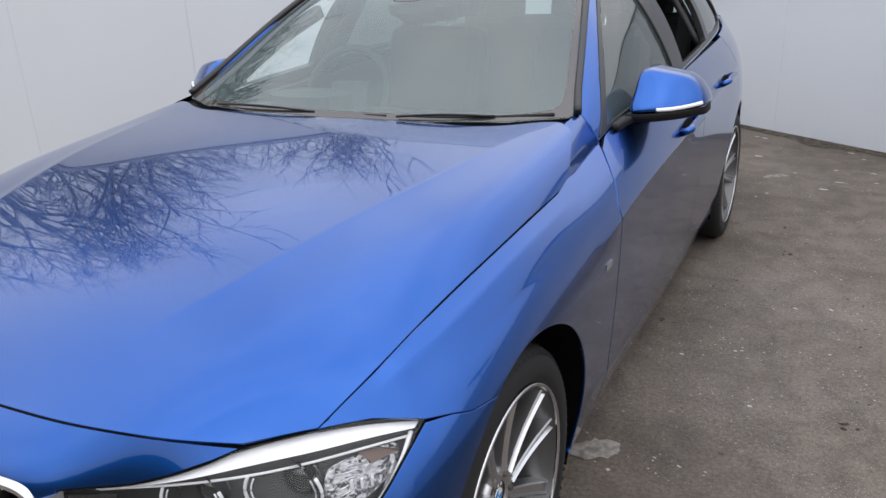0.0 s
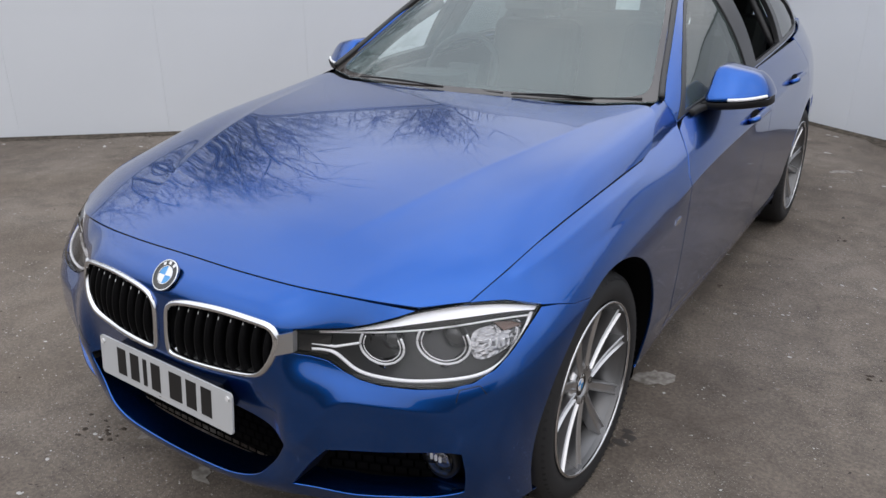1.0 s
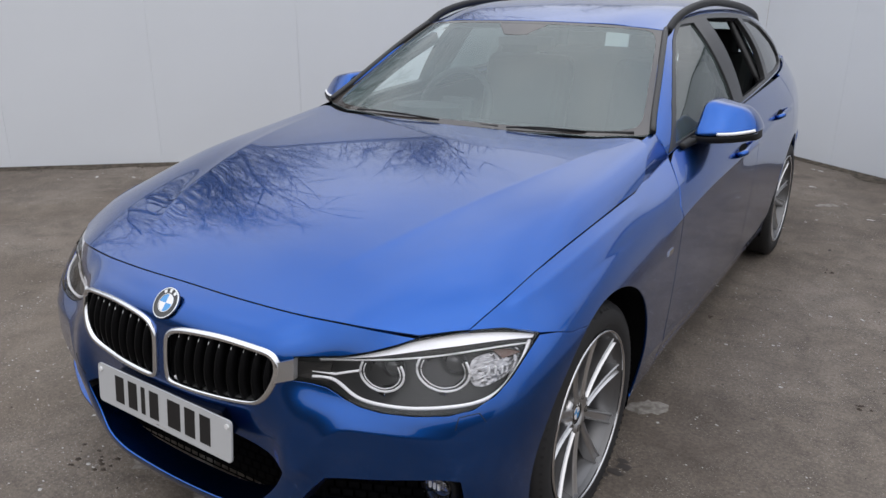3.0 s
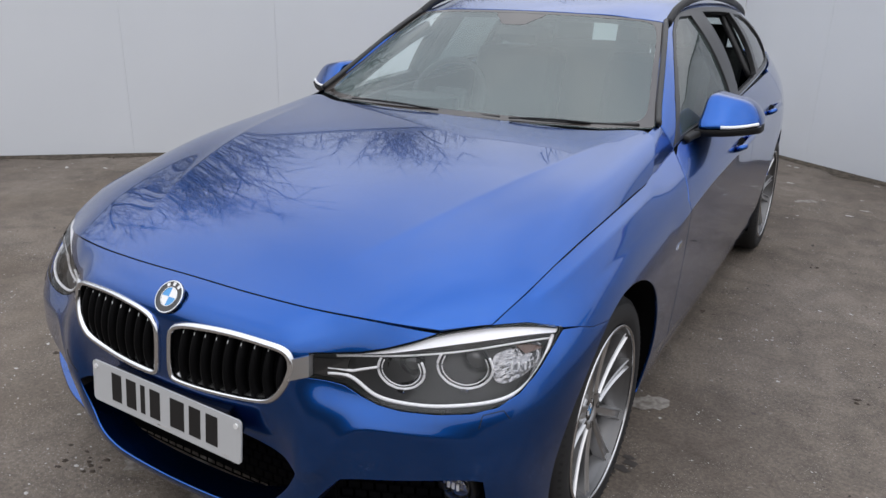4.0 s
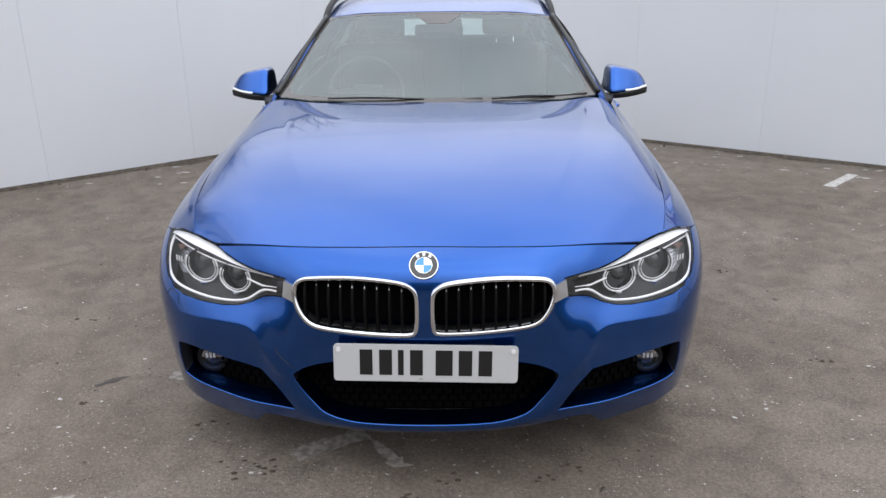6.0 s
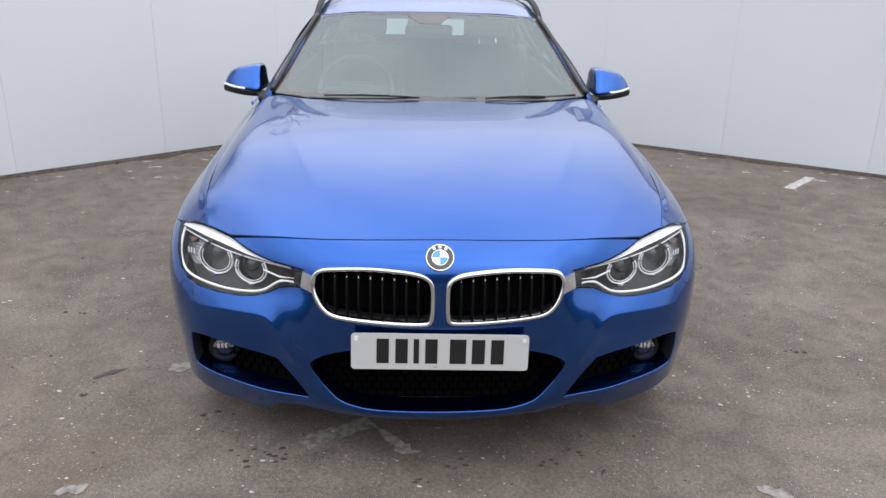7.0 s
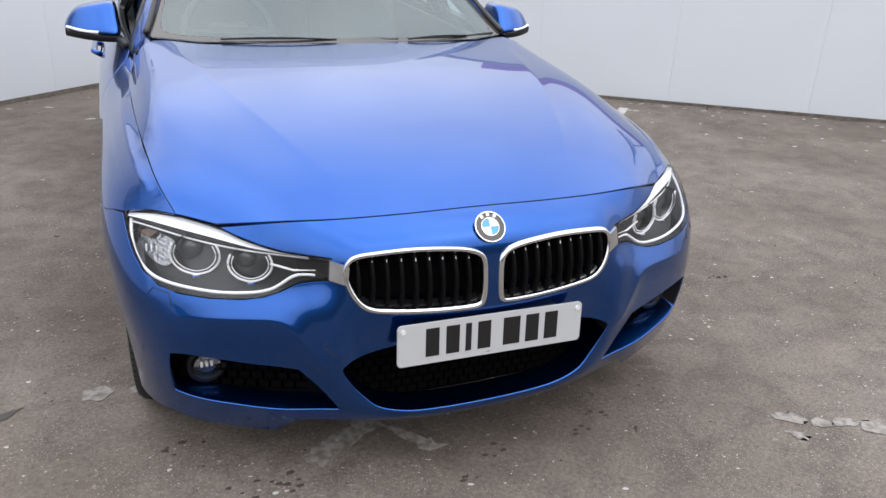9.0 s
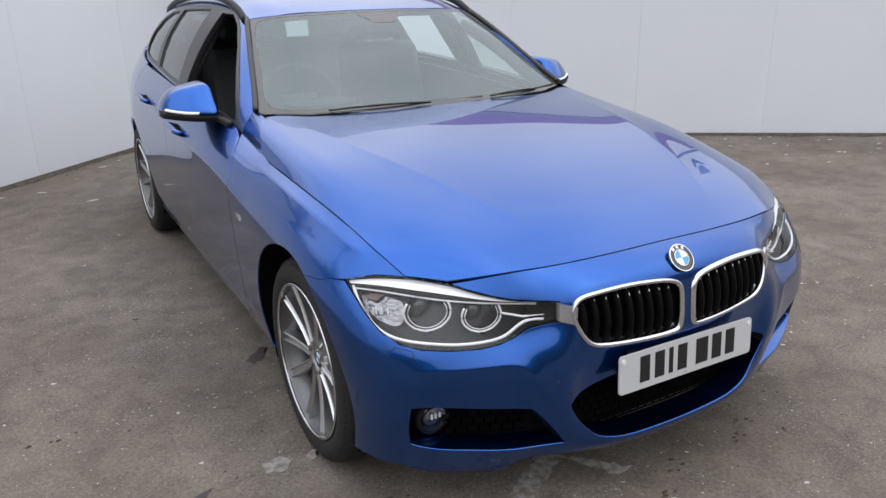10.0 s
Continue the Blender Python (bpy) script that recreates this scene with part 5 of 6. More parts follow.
# ---------------------------------------------------------------- door mirrors
for sx in (1, -1):
    mir = tagged(new("door_mirror", None), "blue door mirror on a black arm")
    mir.parent = car

    prof = [(.806, .960), (.86, .956), (.93, .958), (.985, .966), (1.006, .977), (1.004, .993), (.985, 1.025), (.957, 1.050), (.92, 1.063), (.865, 1.074), (.830, 1.076), (.814, 1.060), (.807, 1.01)]
    dense = smooth_line([(x, 0, z) for x, z in prof], .002, True)[:, [0, 2]]
    base = dense[np.linspace(0, len(dense), 64, endpoint=False).astype(int)]
    mid = np.array([.893, 1.012])

    def face_y(x, z):
        return 1.738 + 2.3 * (np.maximum(x, .808) - .808) ** 2 + .70 * (z - .96)

    rr = []
    for s, k in ((0, .95), (.06, .995), (.25, 1.0), (.6, .995), (.82, .975), (.92, .94), (.97, .89), (1.0, .80), (1.015, .6), (1.02, .3), (1.02, .1)):
        q = mid + (base - mid) * k
        y = 1.945 + (face_y(q[:, 0], q[:, 1]) - 1.945) * s
        rr.append(np.stack([sx * q[:, 0], y, q[:, 1]], 1))
    v = np.vstack(rr)
    f = [(i * 64 + j, i * 64 + (j + 1) % 64, (i + 1) * 64 + (j + 1) % 64, (i + 1) * 64 + j) for i in range(len(rr) - 1) for j in range(64)]
    f.append(tuple(range(len(v) - 64, len(v))))
    me = raw("shell", v, f)
    fix_normals(me)
    mesh_part("shell", me, paint, mir, "blue shell")
    gm = flat_piece("mirror_glass", [(p[0], 1.940, p[2]) for p in rr[0]], .002, (0, 1, 0))
    mesh_part("mirror_glass", gm, bright_chrome, mir, "mirror glass")

    def along(x0, x1, z0, z1, out):
        x = np.linspace(x0, x1, 16)
        z = z0 + (z1 - z0) * ((x - x0) / (x1 - x0)) ** 2
        return np.stack([sx * x, face_y(x, z) + out, z], 1)
    under = np.vstack([along(.803, 1.003, .955, .970, .002), [[sx * 1.004, 1.935, .972]]])
    lo = under - [0, -.004, .020]
    inn = np.stack([sx * (.90 + (np.abs(under[:, 0]) - .90) * .9), np.full(len(under), 1.945), np.full(len(under), .938)], 1)
    rows = [under + [0, -.002, .004], under - [0, .004, .002], lo, lo * [1, 0, 1] + np.stack([0 * lo[:, 0], np.minimum(lo[:, 1] + .05, 1.942), 0 * lo[:, 0]], 1) + [0, 0, -.004], inn]
    n = len(under)
    me = raw("lower_trim", np.vstack(rows), [(a * n + i, a * n + i + 1, (a + 1) * n + i + 1, (a + 1) * n + i) for a in range(4) for i in range(n - 1)])
    fix_normals(me)
    mesh_part("lower_trim", me, black_plastic, mir, "black lower edge")
    mesh_part("indicator", strip("indicator", along(.885, .996, .970, .983, .0), round_bar(.0058, 8, 1.0)), lamp_white, mir, "clear indicator strip")
    arm = [(sx * .788, 1.665, .930), (sx * .803, 1.72, .940), (sx * .835, 1.80, .952), (sx * .87, 1.88, .955)]
    mesh_part("arm", strip("arm", smooth_line(arm, .012), [(-.014, -.010), (.014, -.010), (.018, .004), (.012, .012), (-.012, .012), (-.018, .004)]), black_plastic, mir, "black arm")

# ---------------------------------------------------------------- doors: handles, side badges
for door, y, z in ((front_doors, 2.20, .850), (rear_doors, 3.02, .893)):
    for ob, sx in zip(door, (1, -1)):
        line = sunk(smooth_line([(sx * .92, y - .095, z - .004), (sx * .92, y, z + .002), (sx * .92, y + .10, z + .004)], .012), -.028)
        ends = sunk([(sx * .92, y - .115, z - .006), (sx * .92, y + .12, z + .004)], -.002)
        line = np.vstack([ends[:1], line, ends[1:]])
        mesh_part("handle", strip("handle", smooth_line(line, .012), round_bar(.013, 10, .85)), paint, ob, "blue pull handle")
        # flat near-black patch paints the shade of the hollow behind the handle
        cup = sunk([(sx * .92, y + .045 * math.cos(a) * 1.5, z + .006 + .020 * math.sin(a)) for a in np.linspace(0, 2 * math.pi, 20, endpoint=False)], -.0012)
        mesh_part("handle_hollow_shade", flat_piece("handle_hollow_shade", cup, .001, (-sx, 0, 0)), void, ob)
for sx in (1, -1):
    b = sunk([(sx * .90, 1.25, .668), (sx * .90, 1.295, .668), (sx * .90, 1.30, .684), (sx * .90, 1.255, .684)], -.0005)
    mesh_part("wing_badge", flat_piece("wing_badge", b, .0025, (sx, 0, 0)), chrome, car, "small chrome badge")

# ---------------------------------------------------------------- cowl, wipers, cabin
cow = sym([(0, 1.33, .950), (.33, 1.345, .950), (.56, 1.395, .950), (.70, 1.47, .950), (.745, 1.52, .955), (.72, 1.57, .972), (.55, 1.475, .968), (.30, 1.42, .966), (0, 1.40, .966)])
mesh_part("cowl", flat_piece("cowl", cow, .01, (0, 0, -1)), black_plastic, car, "black scuttle panel")
for pts in ([(-.47, 1.452, .981), (-.15, 1.412, .980), (.20, 1.412, .980)], [(.24, 1.418, .980), (.46, 1.452, .982), (.665, 1.532, .987)]):
    wiper = tagged(new("wiper", None), "black wiper resting low on the windscreen")
    wiper.parent = car
    ln = smooth_line(pts, .02)
    mesh_part("blade", strip("blade", ln, [(-.0022, -.006), (.0022, -.006), (.004, .002), (0, .005), (-.004, .002)]), rubber, wiper)
    k = int(len(ln) * .62)
    run = ln[:k + 1] + np.stack([0 * ln[:k + 1, 0], -.016 + .012 * np.linspace(0, 1, k + 1), .003 + .007 * np.sin(np.linspace(0, math.pi, k + 1))], 1)
    mesh_part("arm", strip("arm", run, round_bar(.0042, 8, .8)), black_plastic, wiper)

cabin = tagged(new("cabin", None), "dark cabin with grey lining seen through the glass")
cabin.parent = car
part("floor_pan", box(-.74, .74, .95, 4.3, .20, .24), void, cabin)
part("bulkhead", box(-.70, .70, 1.22, 1.28, .20, .90), void, cabin)
part("engine_block", box(-.55, .55, .45, 1.2, .25, .66), void, cabin)
dash = sym([(0, 1.42, .945), (.45, 1.47, .942), (.68, 1.58, .935), (.70, 1.85, .915), (.45, 1.93, .905), (0, 1.93, .905)])
mesh_part("dashboard", flat_piece("dashboard", dash, .30, (0, .1, -1)), cabin_black, cabin, "dark moulded dashboard")
hood_i = [(-.37 + .17 * math.cos(a), 1.80 + .11 * math.sin(a), .905) for a in np.linspace(0, 2 * math.pi, 28, endpoint=False)]
mesh_part("instrument_hood", flat_piece("instrument_hood", hood_i, .065, (0, -.1, 1)), cabin_black, cabin)
wm = pose(-.37, 2.02, .93, 65, 0, 0)
ringp = [tuple(wm @ Vector((.185 * math.cos(a), .185 * math.sin(a), 0))) for a in np.linspace(0, 2 * math.pi, 48, endpoint=False)]
mesh_part("steering_wheel", strip("steering_wheel", ringp, round_bar(.015, 8), True, up=tuple((wm.to_3x3() @ Vector((0, 0, 1))))), cabin_black, cabin)
bm = box(-.09, .09, -.07, .06, -.03, .0, .02)
part("wheel_boss", bm, cabin_black, cabin).matrix_local = wm


def seat(x, y, wide, name):
    s = tagged(new(name, None), "dark leather car seat with headrest")
    s.parent = car
    part("cushion", box(x - wide / 2, x + wide / 2, y - .50, y + .05, .42, .58, .06, 3), cloth, s)
    bk = part("backrest", box(-wide / 2, wide / 2, -.07, .07, 0, .60, .06, 3), cloth, s)
    bk.matrix_local = pose(x, y + .02, .55, -16, 0, 0)
    return s


for x in (-.37, .37):
    s = seat(x, 2.62, .50, "front_seat")
    hr = part("headrest", box(-.13, .13, -.05, .05, 0, .19, .04, 3), cloth, s)
    hr.matrix_local = pose(x, 2.83, 1.165, -10, 0, 0)
    for dx in (-.05, .05):
        mesh_part("headrest_post", strip("headrest_post", [(x + dx, 2.765, 1.07), (x + dx, 2.80, 1.20)], round_bar(.007, 8), up=(0, 1, 0)), bright_chrome, s)
s = seat(0, 3.42, 1.25, "rear_bench")
for x in (-.40, 0, .40):
    hr = part("headrest", box(-.12, .12, -.04, .04, 0, .15, .03, 3), cloth, s)
    hr.matrix_local = pose(x, 3.60, 1.10, -10, 0, 0)
part("inner_mirror", box(-.12, .12, 2.02, 2.05, 1.20, 1.265, .015), black_plastic, cabin, "rear-view mirror")
mc = [(x, y, z) for x, y, z in [(-.09, 1.92, 1.262), (.09, 1.92, 1.262), (.055, 1.99, 1.225), (-.055, 1.99, 1.225)]]
mesh_part("sensor_cover", flat_piece("sensor_cover", mc, .03, (0, .2, -1)), cabin_black, cabin)
lin = panel("headlining", roof_sheet, smooth_line(rl, .05, True, range(len(rl))), gap=.03, lip=0, step=.08, lift=-.045)
mesh_part("headlining", lin, lining, cabin, "grey roof lining")
for sx in (1, -1):
    dc = [(sx * .74, 1.60, .90), (sx * .77, 2.0, .93), (sx * .775, 2.5, .955), (sx * .77, 3.1, .985), (sx * .76, 3.5, 1.0), (sx * .74, 3.5, .40), (sx * .74, 1.6, .40)]
    mesh_part("door_card", flat_piece("door_card", dc, .03, (-sx, 0, 0)), cabin_black, cabin)
    for (y0, z0, y1, z1), wd in (((2.46, .98, 2.48, 1.33), .05), ((3.12, 1.02, 3.15, 1.33), .05), ((3.80, 1.05, 3.60, 1.30), .09)):
        a, b = np.array(yz(y0, z0)), np.array(yz(y1, z1))
        ln = [(sx * (p[0] - .035), p[1], p[2]) for p in (a, (a + b) / 2, b)]
        mesh_part("pillar_trim", strip("pillar_trim", smooth_line(ln, .05), [(-.012, -wd), (.012, -wd), (.012, wd), (-.012, wd)], up=(0, 1, 0)), cabin_black, cabin)
    ap = [(sx * .725, 1.57, .92), (sx * .700, 1.66, .965), (sx * .632, 1.90, 1.115), (sx * .562, 2.15, 1.235)]
    mesh_part("pillar_trim", strip("pillar_trim", smooth_line(ap, .05), [(-.016, -.024), (.016, -.024), (.016, .024), (-.016, .024)]), cabin_black, cabin)

# ---------------------------------------------------------------- marks on the ground
def scar(name, points, label, ragged=0.015, mat=None, z=.0024, seed=1):
    """A worn patch of paint or a stain with a ragged edge, laid on the tarmac."""
    rnd = random.Random(seed)
    p = smooth_line([(x, y, 0) for x, y in points], .02, True, range(len(points)))
    v = [(q[0] + rnd.uniform(-ragged, ragged), q[1] + rnd.uniform(-ragged, ragged), z) for q in p]
    bm = bmesh.new()
    vs = [bm.verts.new(q) for q in v]
    bm.faces.new(vs)
    bmesh.ops.triangulate(bm, faces=bm.faces[:])
    bmesh.ops.recalc_face_normals(bm, faces=bm.faces[:])
    for f in bm.faces:
        if f.normal.z < 0:
            f.normal_flip()
    return tagged(part(name, bm, mat or line_paint, None), label, "marking", kind="structure")


scar("bay_line", [(2.85, 3.72), (2.90, 3.66), (3.28, 4.05), (3.22, 4.10)], "short worn white bay line on tarmac", .006)
scar("bay_line", [(-.46, .255), (-.42, .195), (-.20, .335), (-.25, .385)], "faded grey-white bay line under the bumper", .008, faded, .0024, 2)
scar("bay_line", [(-.25, .375), (-.20, .335), (-.05, .165), (-.11, .155)], "faded grey-white bay line under the bumper", .010, faded, .0032, 3)
scar("paint_scar", [(.75, 1.43), (.81, 1.53), (.88, 1.52), (.90, 1.47), (.80, 1.40)], "flaking pale paint scar on tarmac", .012, faded, .0024, 4)
scar("paint_scar", [(.90, 4.86), (.94, 4.82), (1.06, 4.93), (1.00, 4.98)], "flaking pale paint scar on tarmac", .018, faded, .0024, 6)
for k, (x, y, r) in enumerate(((.870, 1.10, .020), (.885, 1.07, .028), (.868, 1.03, .026), (.845, 1.00, .018), (.80, .93, .012), (1.42, 1.05, .012), (1.62, 1.52, .014), (1.60, 1.30, .009), (1.17, 1.60, .01))):
    rnd = random.Random(k)
    scar("stain", [(x + r * math.cos(a) * rnd.uniform(.7, 1.3), y + r * .7 * math.sin(a) * rnd.uniform(.6, 1.3)) for a in np.linspace(0, 6.28, 9)[:-1]], "small dark oil spot on tarmac", .002, oil, .0022, k)

scar("paint_scar", [(-1.03, .74), (-.97, .72), (-.94, .77), (-.99, .81), (-1.04, .79)], "pale worn paint patch on tarmac", .008, faded, .0024, 31)
scar("paint_scar", [(-.91, .72), (-.87, .73), (-.86, .78), (-.90, .77)], "pale worn paint patch on tarmac", .008, faded, .0024, 32)
scar("paint_scar", [(-1.15, -.03), (-1.06, -.02), (-1.05, .02), (-1.12, .02)], "pale worn paint patch on tarmac", .012, faded, .0024, 33)
scar("stain", [(-.86, 1.46), (-.80, 1.52), (-.76, 1.60), (-.80, 1.60), (-.88, 1.51)], "dark oily smear on tarmac", .012, oil, .0022, 34)
scar("stain", [(-1.30, .66), (-1.24, .70), (-1.19, .77), (-1.23, .75), (-1.30, .69)], "dark oily smear on tarmac", .010, oil, .0022, 35)
for k, (x, y, a, b) in enumerate(((1.03, -.055, .046, .036), (1.11, -.11, .040, .026), (1.18, -.13, .042, .030), (1.25, -.18, .044, .038), (.99, -.135, .024, .018))):
    scar("paint_scar", [(x + a * math.cos(t), y + b * math.sin(t) - .3 * a * math.cos(t)) for t in np.linspace(0, 6.28, 9)[:-1]], "pale flaking paint scar on tarmac", .010, faded, .0024, 50 + k)
# dead leaves and grit
rnd = random.Random(11)
v, f = [], []
spots = [(-.78, .40), (-.62, .19), (-.53, .16), (-.50, .17), (-.60, .12), (.07, .10), (.35, .12), (.45, .18), (.80, 2.43), (-.06, .02), (1.5, 1.9), (1.2, 3.4), (-1.6, 1.3), (-1.3, .55), (1.55, .9)]
for k in range(420):
    if k < 60:
        c = spots[k % len(spots)]
        x, y, r = c[0] + rnd.gauss(0, .03), c[1] + rnd.gauss(0, .015), rnd.uniform(.006, .014)
    elif k < 180:
        t = rnd.uniform(0, 9)
        left = rnd.random() < .5
        a = LEFT + math.pi if left else RIGHT
        x, y = CORNER[0] + t * math.cos(a), CORNER[1] + t * math.sin(a)
        x, y, r = x, y - abs(rnd.gauss(0, .10)) - .04, rnd.uniform(.006, .02)
    else:
        x, y, r = rnd.uniform(-4, 5), rnd.uniform(-1.5, 5), rnd.uniform(.003, .008)
    b = len(v)
    n = 5
    a0 = rnd.uniform(0, 6.28)
    h = r * rnd.uniform(.2, .6)
    for i in range(n):
        a = a0 + 6.28 * i / n
        q = r * rnd.uniform(.5, 1.3)
        v.append((x + q * math.cos(a), y + q * math.sin(a) * .7, .0005))
    v.append((x, y, h + .001))
    f += [(b + i, b + (i + 1) % n, b + n) for i in range(n)]
me = raw("leaf_litter", v, f, False)
me.materials.append(litter)
tagged(new("leaf_litter", me), "dry leaf crumbs and grit scattered on tarmac", "litter", kind="stuff")
# pale stone chips and flecks of old paint
rnd = random.Random(23)
v, f = [], []
for k in range(8000):
    if k < 140:
        t = rnd.uniform(.3, 9)
        a = RIGHT if rnd.random() < .7 else LEFT + math.pi
        x, y = CORNER[0] + t * math.cos(a), CORNER[1] + t * math.sin(a) - abs(rnd.gauss(0, .5)) - .15
        r, long = rnd.uniform(.005, .016), rnd.uniform(1.2, 4.0)
    else:
        if k % 5 == 0 or k < 900:
            x, y = rnd.uniform(-4.5, 5.5), rnd.uniform(-2.2, 5.0)
            heart = (x, y)
        else:
            x, y = heart[0] + rnd.gauss(0, .10), heart[1] + rnd.gauss(0, .035)
        r, long = rnd.uniform(.0012, .0034) * (2.2 if rnd.random() < .06 else 1), rnd.uniform(1.0, 2.0)
    b = len(v)
    a0 = rnd.uniform(-.6, .3)
    for i in range(6):
        a = 6.283 * i / 6
        q = r * rnd.uniform(.5, 1.3)
        px, py = q * math.cos(a) * long, q * math.sin(a)
        v.append((x + px * math.cos(a0) - py * math.sin(a0), y + px * math.sin(a0) + py * math.cos(a0), .0012))
    v.append((x, y, .0015 + r * .25))
    f += [(b + i, b + (i + 1) % 6, b + 6) for i in range(6)]
me = raw("stone_chips", v, f, False)
me.materials.append(chips)
tagged(new("stone_chips", me), "pale stone chips and paint flecks on tarmac", "litter", kind="stuff")
for nm, ang, ln, sg in (("dirt_left", LEFT + math.pi, LEN_L, 1), ("dirt_right", RIGHT, LEN_R, -1)):
    d = Vector((math.cos(ang), math.sin(ang), 0))
    n = Vector((0, -1, 0)) - d * Vector((0, -1, 0)).dot(d)
    n.normalize()
    rnd = random.Random(5 if sg > 0 else 8)
    pts_a, pts_b = [], []
    for i in range(160):
        s = .02 + (ln - .05) * i / 159
        p = Vector((*CORNER, 0)) + d * s
        w = .03 + .06 * noise.noise(Vector((s * 1.7, sg * 3, 0))) ** 2 * 6 + rnd.uniform(0, .02)
        pts_a.append(p + n * .004)
        pts_b.append(p + n * (w + .02))
    bm = bmesh.new()
    va = [bm.verts.new((p.x, p.y, .020)) for p in pts_a]
    vb = [bm.verts.new((p.x, p.y, .003)) for p in pts_b]
    for i in range(159):
        fa = bm.faces.new((va[i], va[i + 1], vb[i + 1], vb[i]))
    bmesh.ops.recalc_face_normals(bm, faces=bm.faces[:])
    for fa in bm.faces:
        fa.smooth = True
    ob = part("dirt_" + ("a" if sg > 0 else "b"), bm, dirt, None)
    ob.name = "wall_base_dirt"
    tagged(ob, "brown dirt and moss along the wall foot", "dirt", kind="stuff")

# ---------------------------------------------------------------- beyond the walls
bark = shader("wet_bark", (0.035, 0.030, 0.026), 0.85)
grain(bark, 30.0, (0.022, 0.019, 0.017), (0.06, 0.052, 0.045))


def bare_tree(x, y, height, seed):
    """A leafless tree: tapered trunk and limbs, and a crown of many fine twigs."""
    rnd = random.Random(seed)
    parts = {"trunk": ([], []), "crown": ([], [])}

    def tube(key, line, r0, r1, sides):
        v, f = parts[key]
        b = len(v)
        for i, p in enumerate(line):
            d = (line[min(i + 1, len(line) - 1)] - line[max(i - 1, 0)]).normalized()
            a = d.orthogonal().normalized()
            c = d.cross(a)
            r = r0 + (r1 - r0) * i / (len(line) - 1)
            for k in range(sides):
                t = 2 * math.pi * k / sides
                q = p + (a * math.cos(t) + c * math.sin(t)) * r
                v.append(tuple(q))
        for i in range(len(line) - 1):
            for k in range(sides):
                f.append((b + i * sides + k, b + i * sides + (k + 1) % sides, b + (i + 1) * sides + (k + 1) % sides, b + (i + 1) * sides + k))

    def grow(p, d, length, r, depth):
        steps = 4 if depth < 3 else 3
        line = [p.copy()]
        for _ in range(steps):
            d = (d + Vector((rnd.gauss(0, .16), rnd.gauss(0, .16), rnd.gauss(.05, .10)))).normalized()
            p = p + d * (length / steps)
            line.append(p.copy())
        tip = r * (.62 if depth < 4 else .35)
        tube("trunk" if depth < 2 else "crown", line, r, tip, 8 if depth < 2 else 4 if depth < 4 else 3)
        if depth >= 5:
            return
        for k in range(rnd.choice((3, 4, 4)) if depth else 5):
            t = rnd.uniform(.35, 1.0)
            q = line[min(int(t * steps), steps - 1)].lerp(line[min(int(t * steps) + 1, steps)], t * steps % 1)
            side = Vector((rnd.gauss(0, 1), rnd.gauss(0, 1), rnd.gauss(.25, .5))).normalized()
            nd = (d * .75 + side * rnd.uniform(.6, .95)).normalized()
            grow(q, nd, length * rnd.uniform(.55, .80), max(tip * rnd.uniform(.52, .82), .0072), depth + 1)

    grow(Vector((0, 0, -.05)), Vector((0, 0, 1)), height * .36, height * .022, 0)
    tree = tagged(new("tree", None), "bare winter tree standing behind the pale wall", "tree", "trees behind the wall")
    tree.location = (x, y, 0)
    for key, (v, f) in parts.items():
        mesh_part(key, raw(key, v, f), bark, tree)
    return tree


for x, y, h, s in ((-6.6, 4.6, 7.6, 3), (-5.0, 6.6, 6.8, 9), (-8.6, 3.2, 8.6, 21), (-2.9, 8.6, 5.8, 30), (-9.5, .8, 8.5, 40)):
    bare_tree(x, y, h, s)

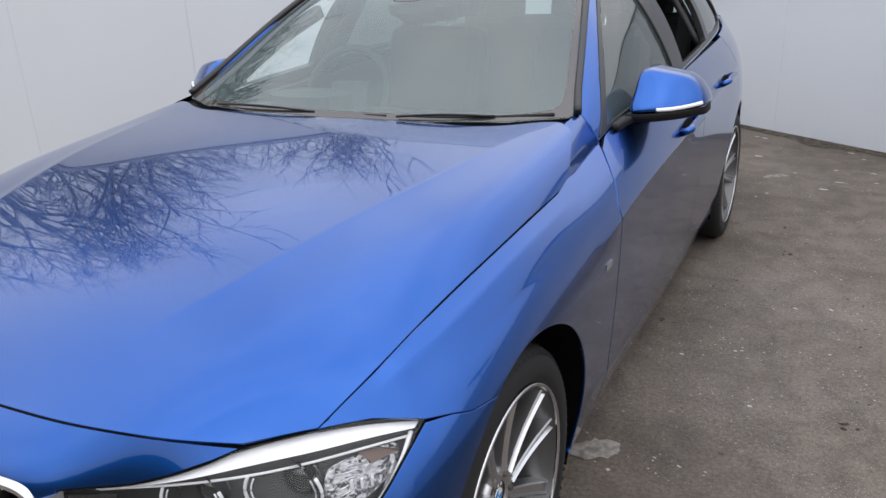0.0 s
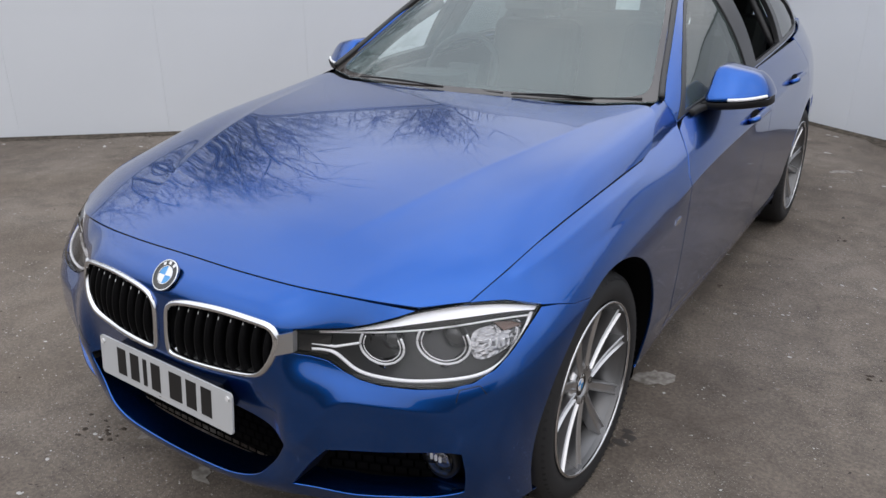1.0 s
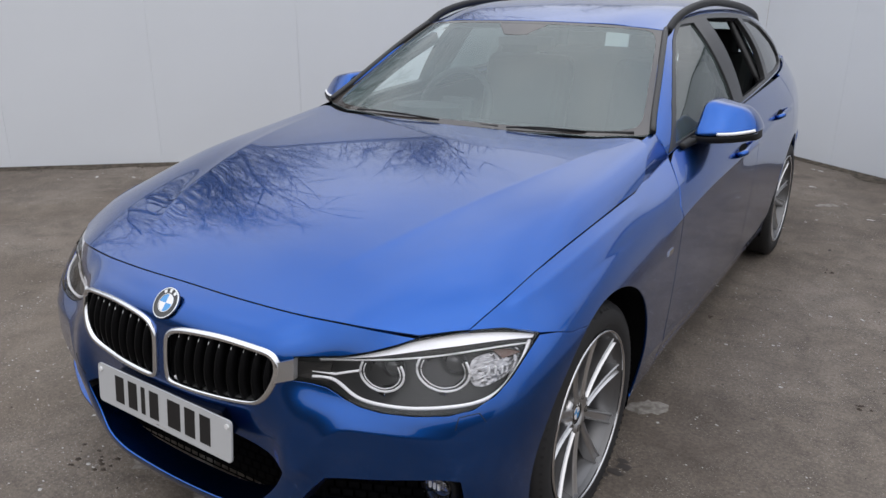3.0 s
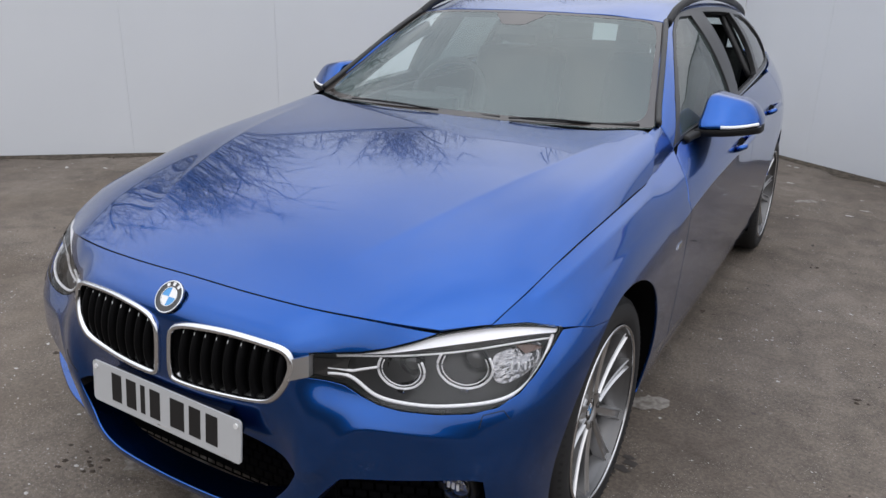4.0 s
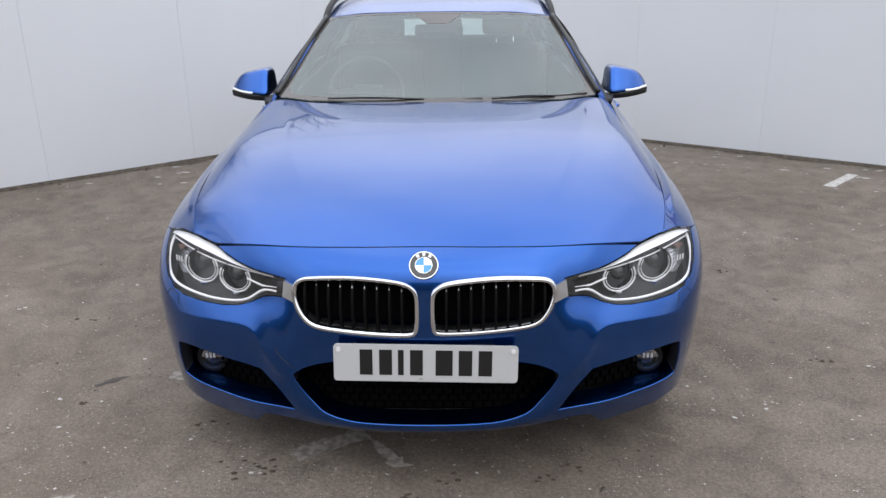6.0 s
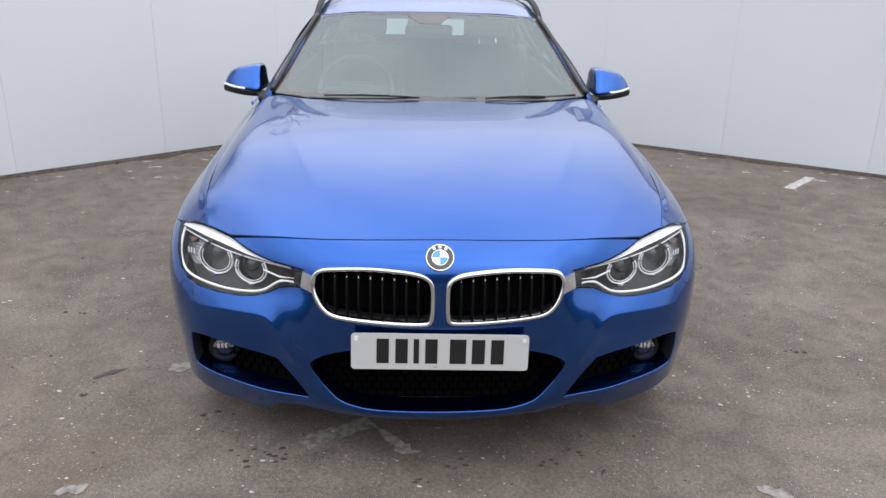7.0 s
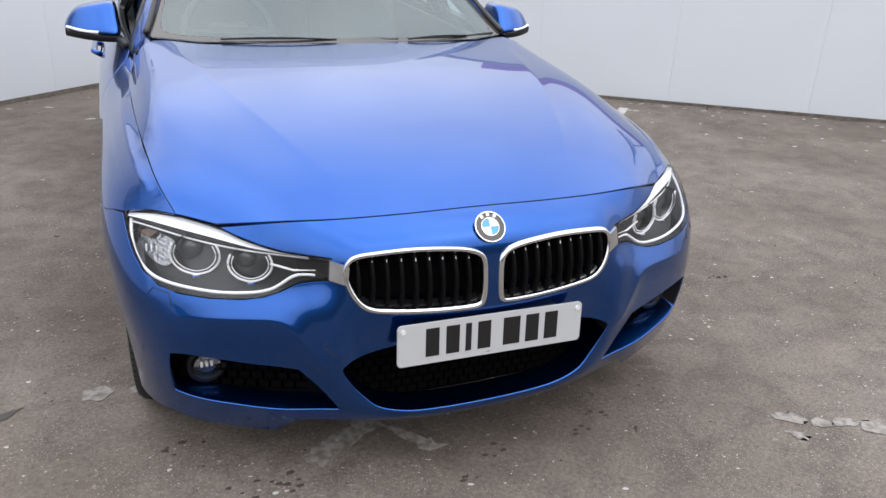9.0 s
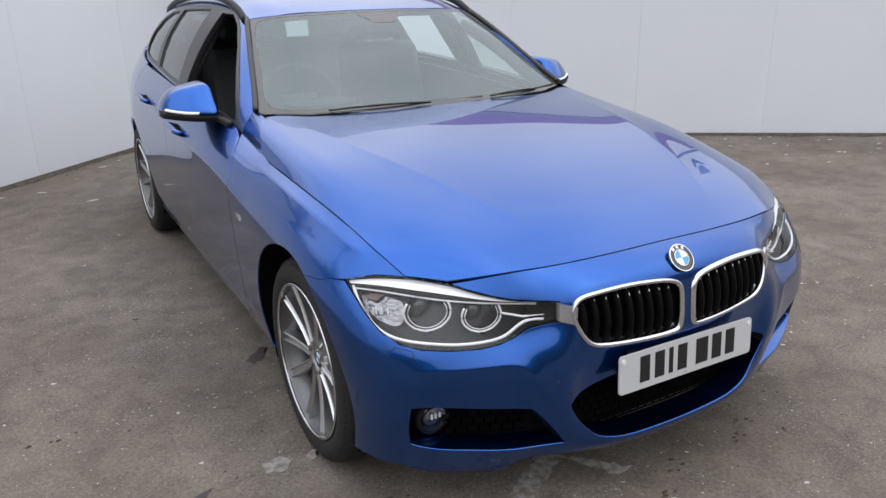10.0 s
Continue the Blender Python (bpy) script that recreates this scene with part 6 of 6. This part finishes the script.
# building with a purple fascia
cladding = shader("grey_cladding", (0.30, 0.30, 0.31), 0.6)
grain(cladding, 1.5, (0.27, 0.27, 0.28), (0.33, 0.33, 0.34))
purple = shader("purple_fascia", (0.24, 0.03, 0.30), 0.5)
hall = tagged(new("hall", None), "grey clad hall with a purple roof fascia beyond the wall", "building")
d = Vector((math.cos(RIGHT), math.sin(RIGHT), 0))
hall.matrix_world = Matrix.LocRotScale(Vector((11.6, 11.8, 0)), Euler((0, 0, RIGHT)), None)
part("body", box(-5.0, 3.5, 0, 8, 0, 5.9), cladding, hall)
part("fascia", box(-5.1, 3.6, -.12, .2, 5.8, 6.70, .02), purple, hall, "purple fascia band")
part("roof", box(-5.0, 3.5, .2, 8, 5.9, 6.4), trim_metal, hall)
for i in range(5):
    part("door_bay", box(-4.5 + i * 1.6, -3.3 + i * 1.6, -.03, .0, 0, 3.0, .01), trim_metal, hall)

# floodlight mast
mast = tagged(new("floodlight_mast", None), "dark mast with three floodlights beyond the wall", "lamp post")
mast.location = (8.2, 5.6, 0)
mesh_part("pole", strip("pole", smooth_line([(.25, 0, 0), (.25, 0, 2.5), (.20, 0, 4.2), (0, 0, 4.75)], .2), round_bar(.055, 10), up=(0, 1, 0)), trim_metal, mast)
mesh_part("crossarm", strip("crossarm", [(-.1, -.8, 4.75), (0, 0, 4.78), (.1, .8, 4.75)], round_bar(.04, 8)), trim_metal, mast)
for k, yy in enumerate((-.75, 0, .75)):
    hd = part("floodlight", box(-.27, .27, -.32, .32, -.09, .09, .02), gloss_black, mast, "black floodlight head")
    hd.matrix_local = pose(-.12, yy, 4.95, 0, -35, 8 * (k - 1))

# unseen wall added behind the camera to darken reflections in the car's front
unseen_brown = shader("unseen_wall_brown", (0.15, 0.12, 0.10), 0.9)
grain(unseen_brown, 3.0, (0.12, 0.097, 0.08), (0.18, 0.15, 0.125))
yard = part("unseen_wall", box(-34, 34, -.3, 0, 0, 5.2), unseen_brown, None)
yard.matrix_world = pose(0, -16, 0)
tagged(yard, "unseen dark brown wall added to darken reflections", "wall", kind="structure")
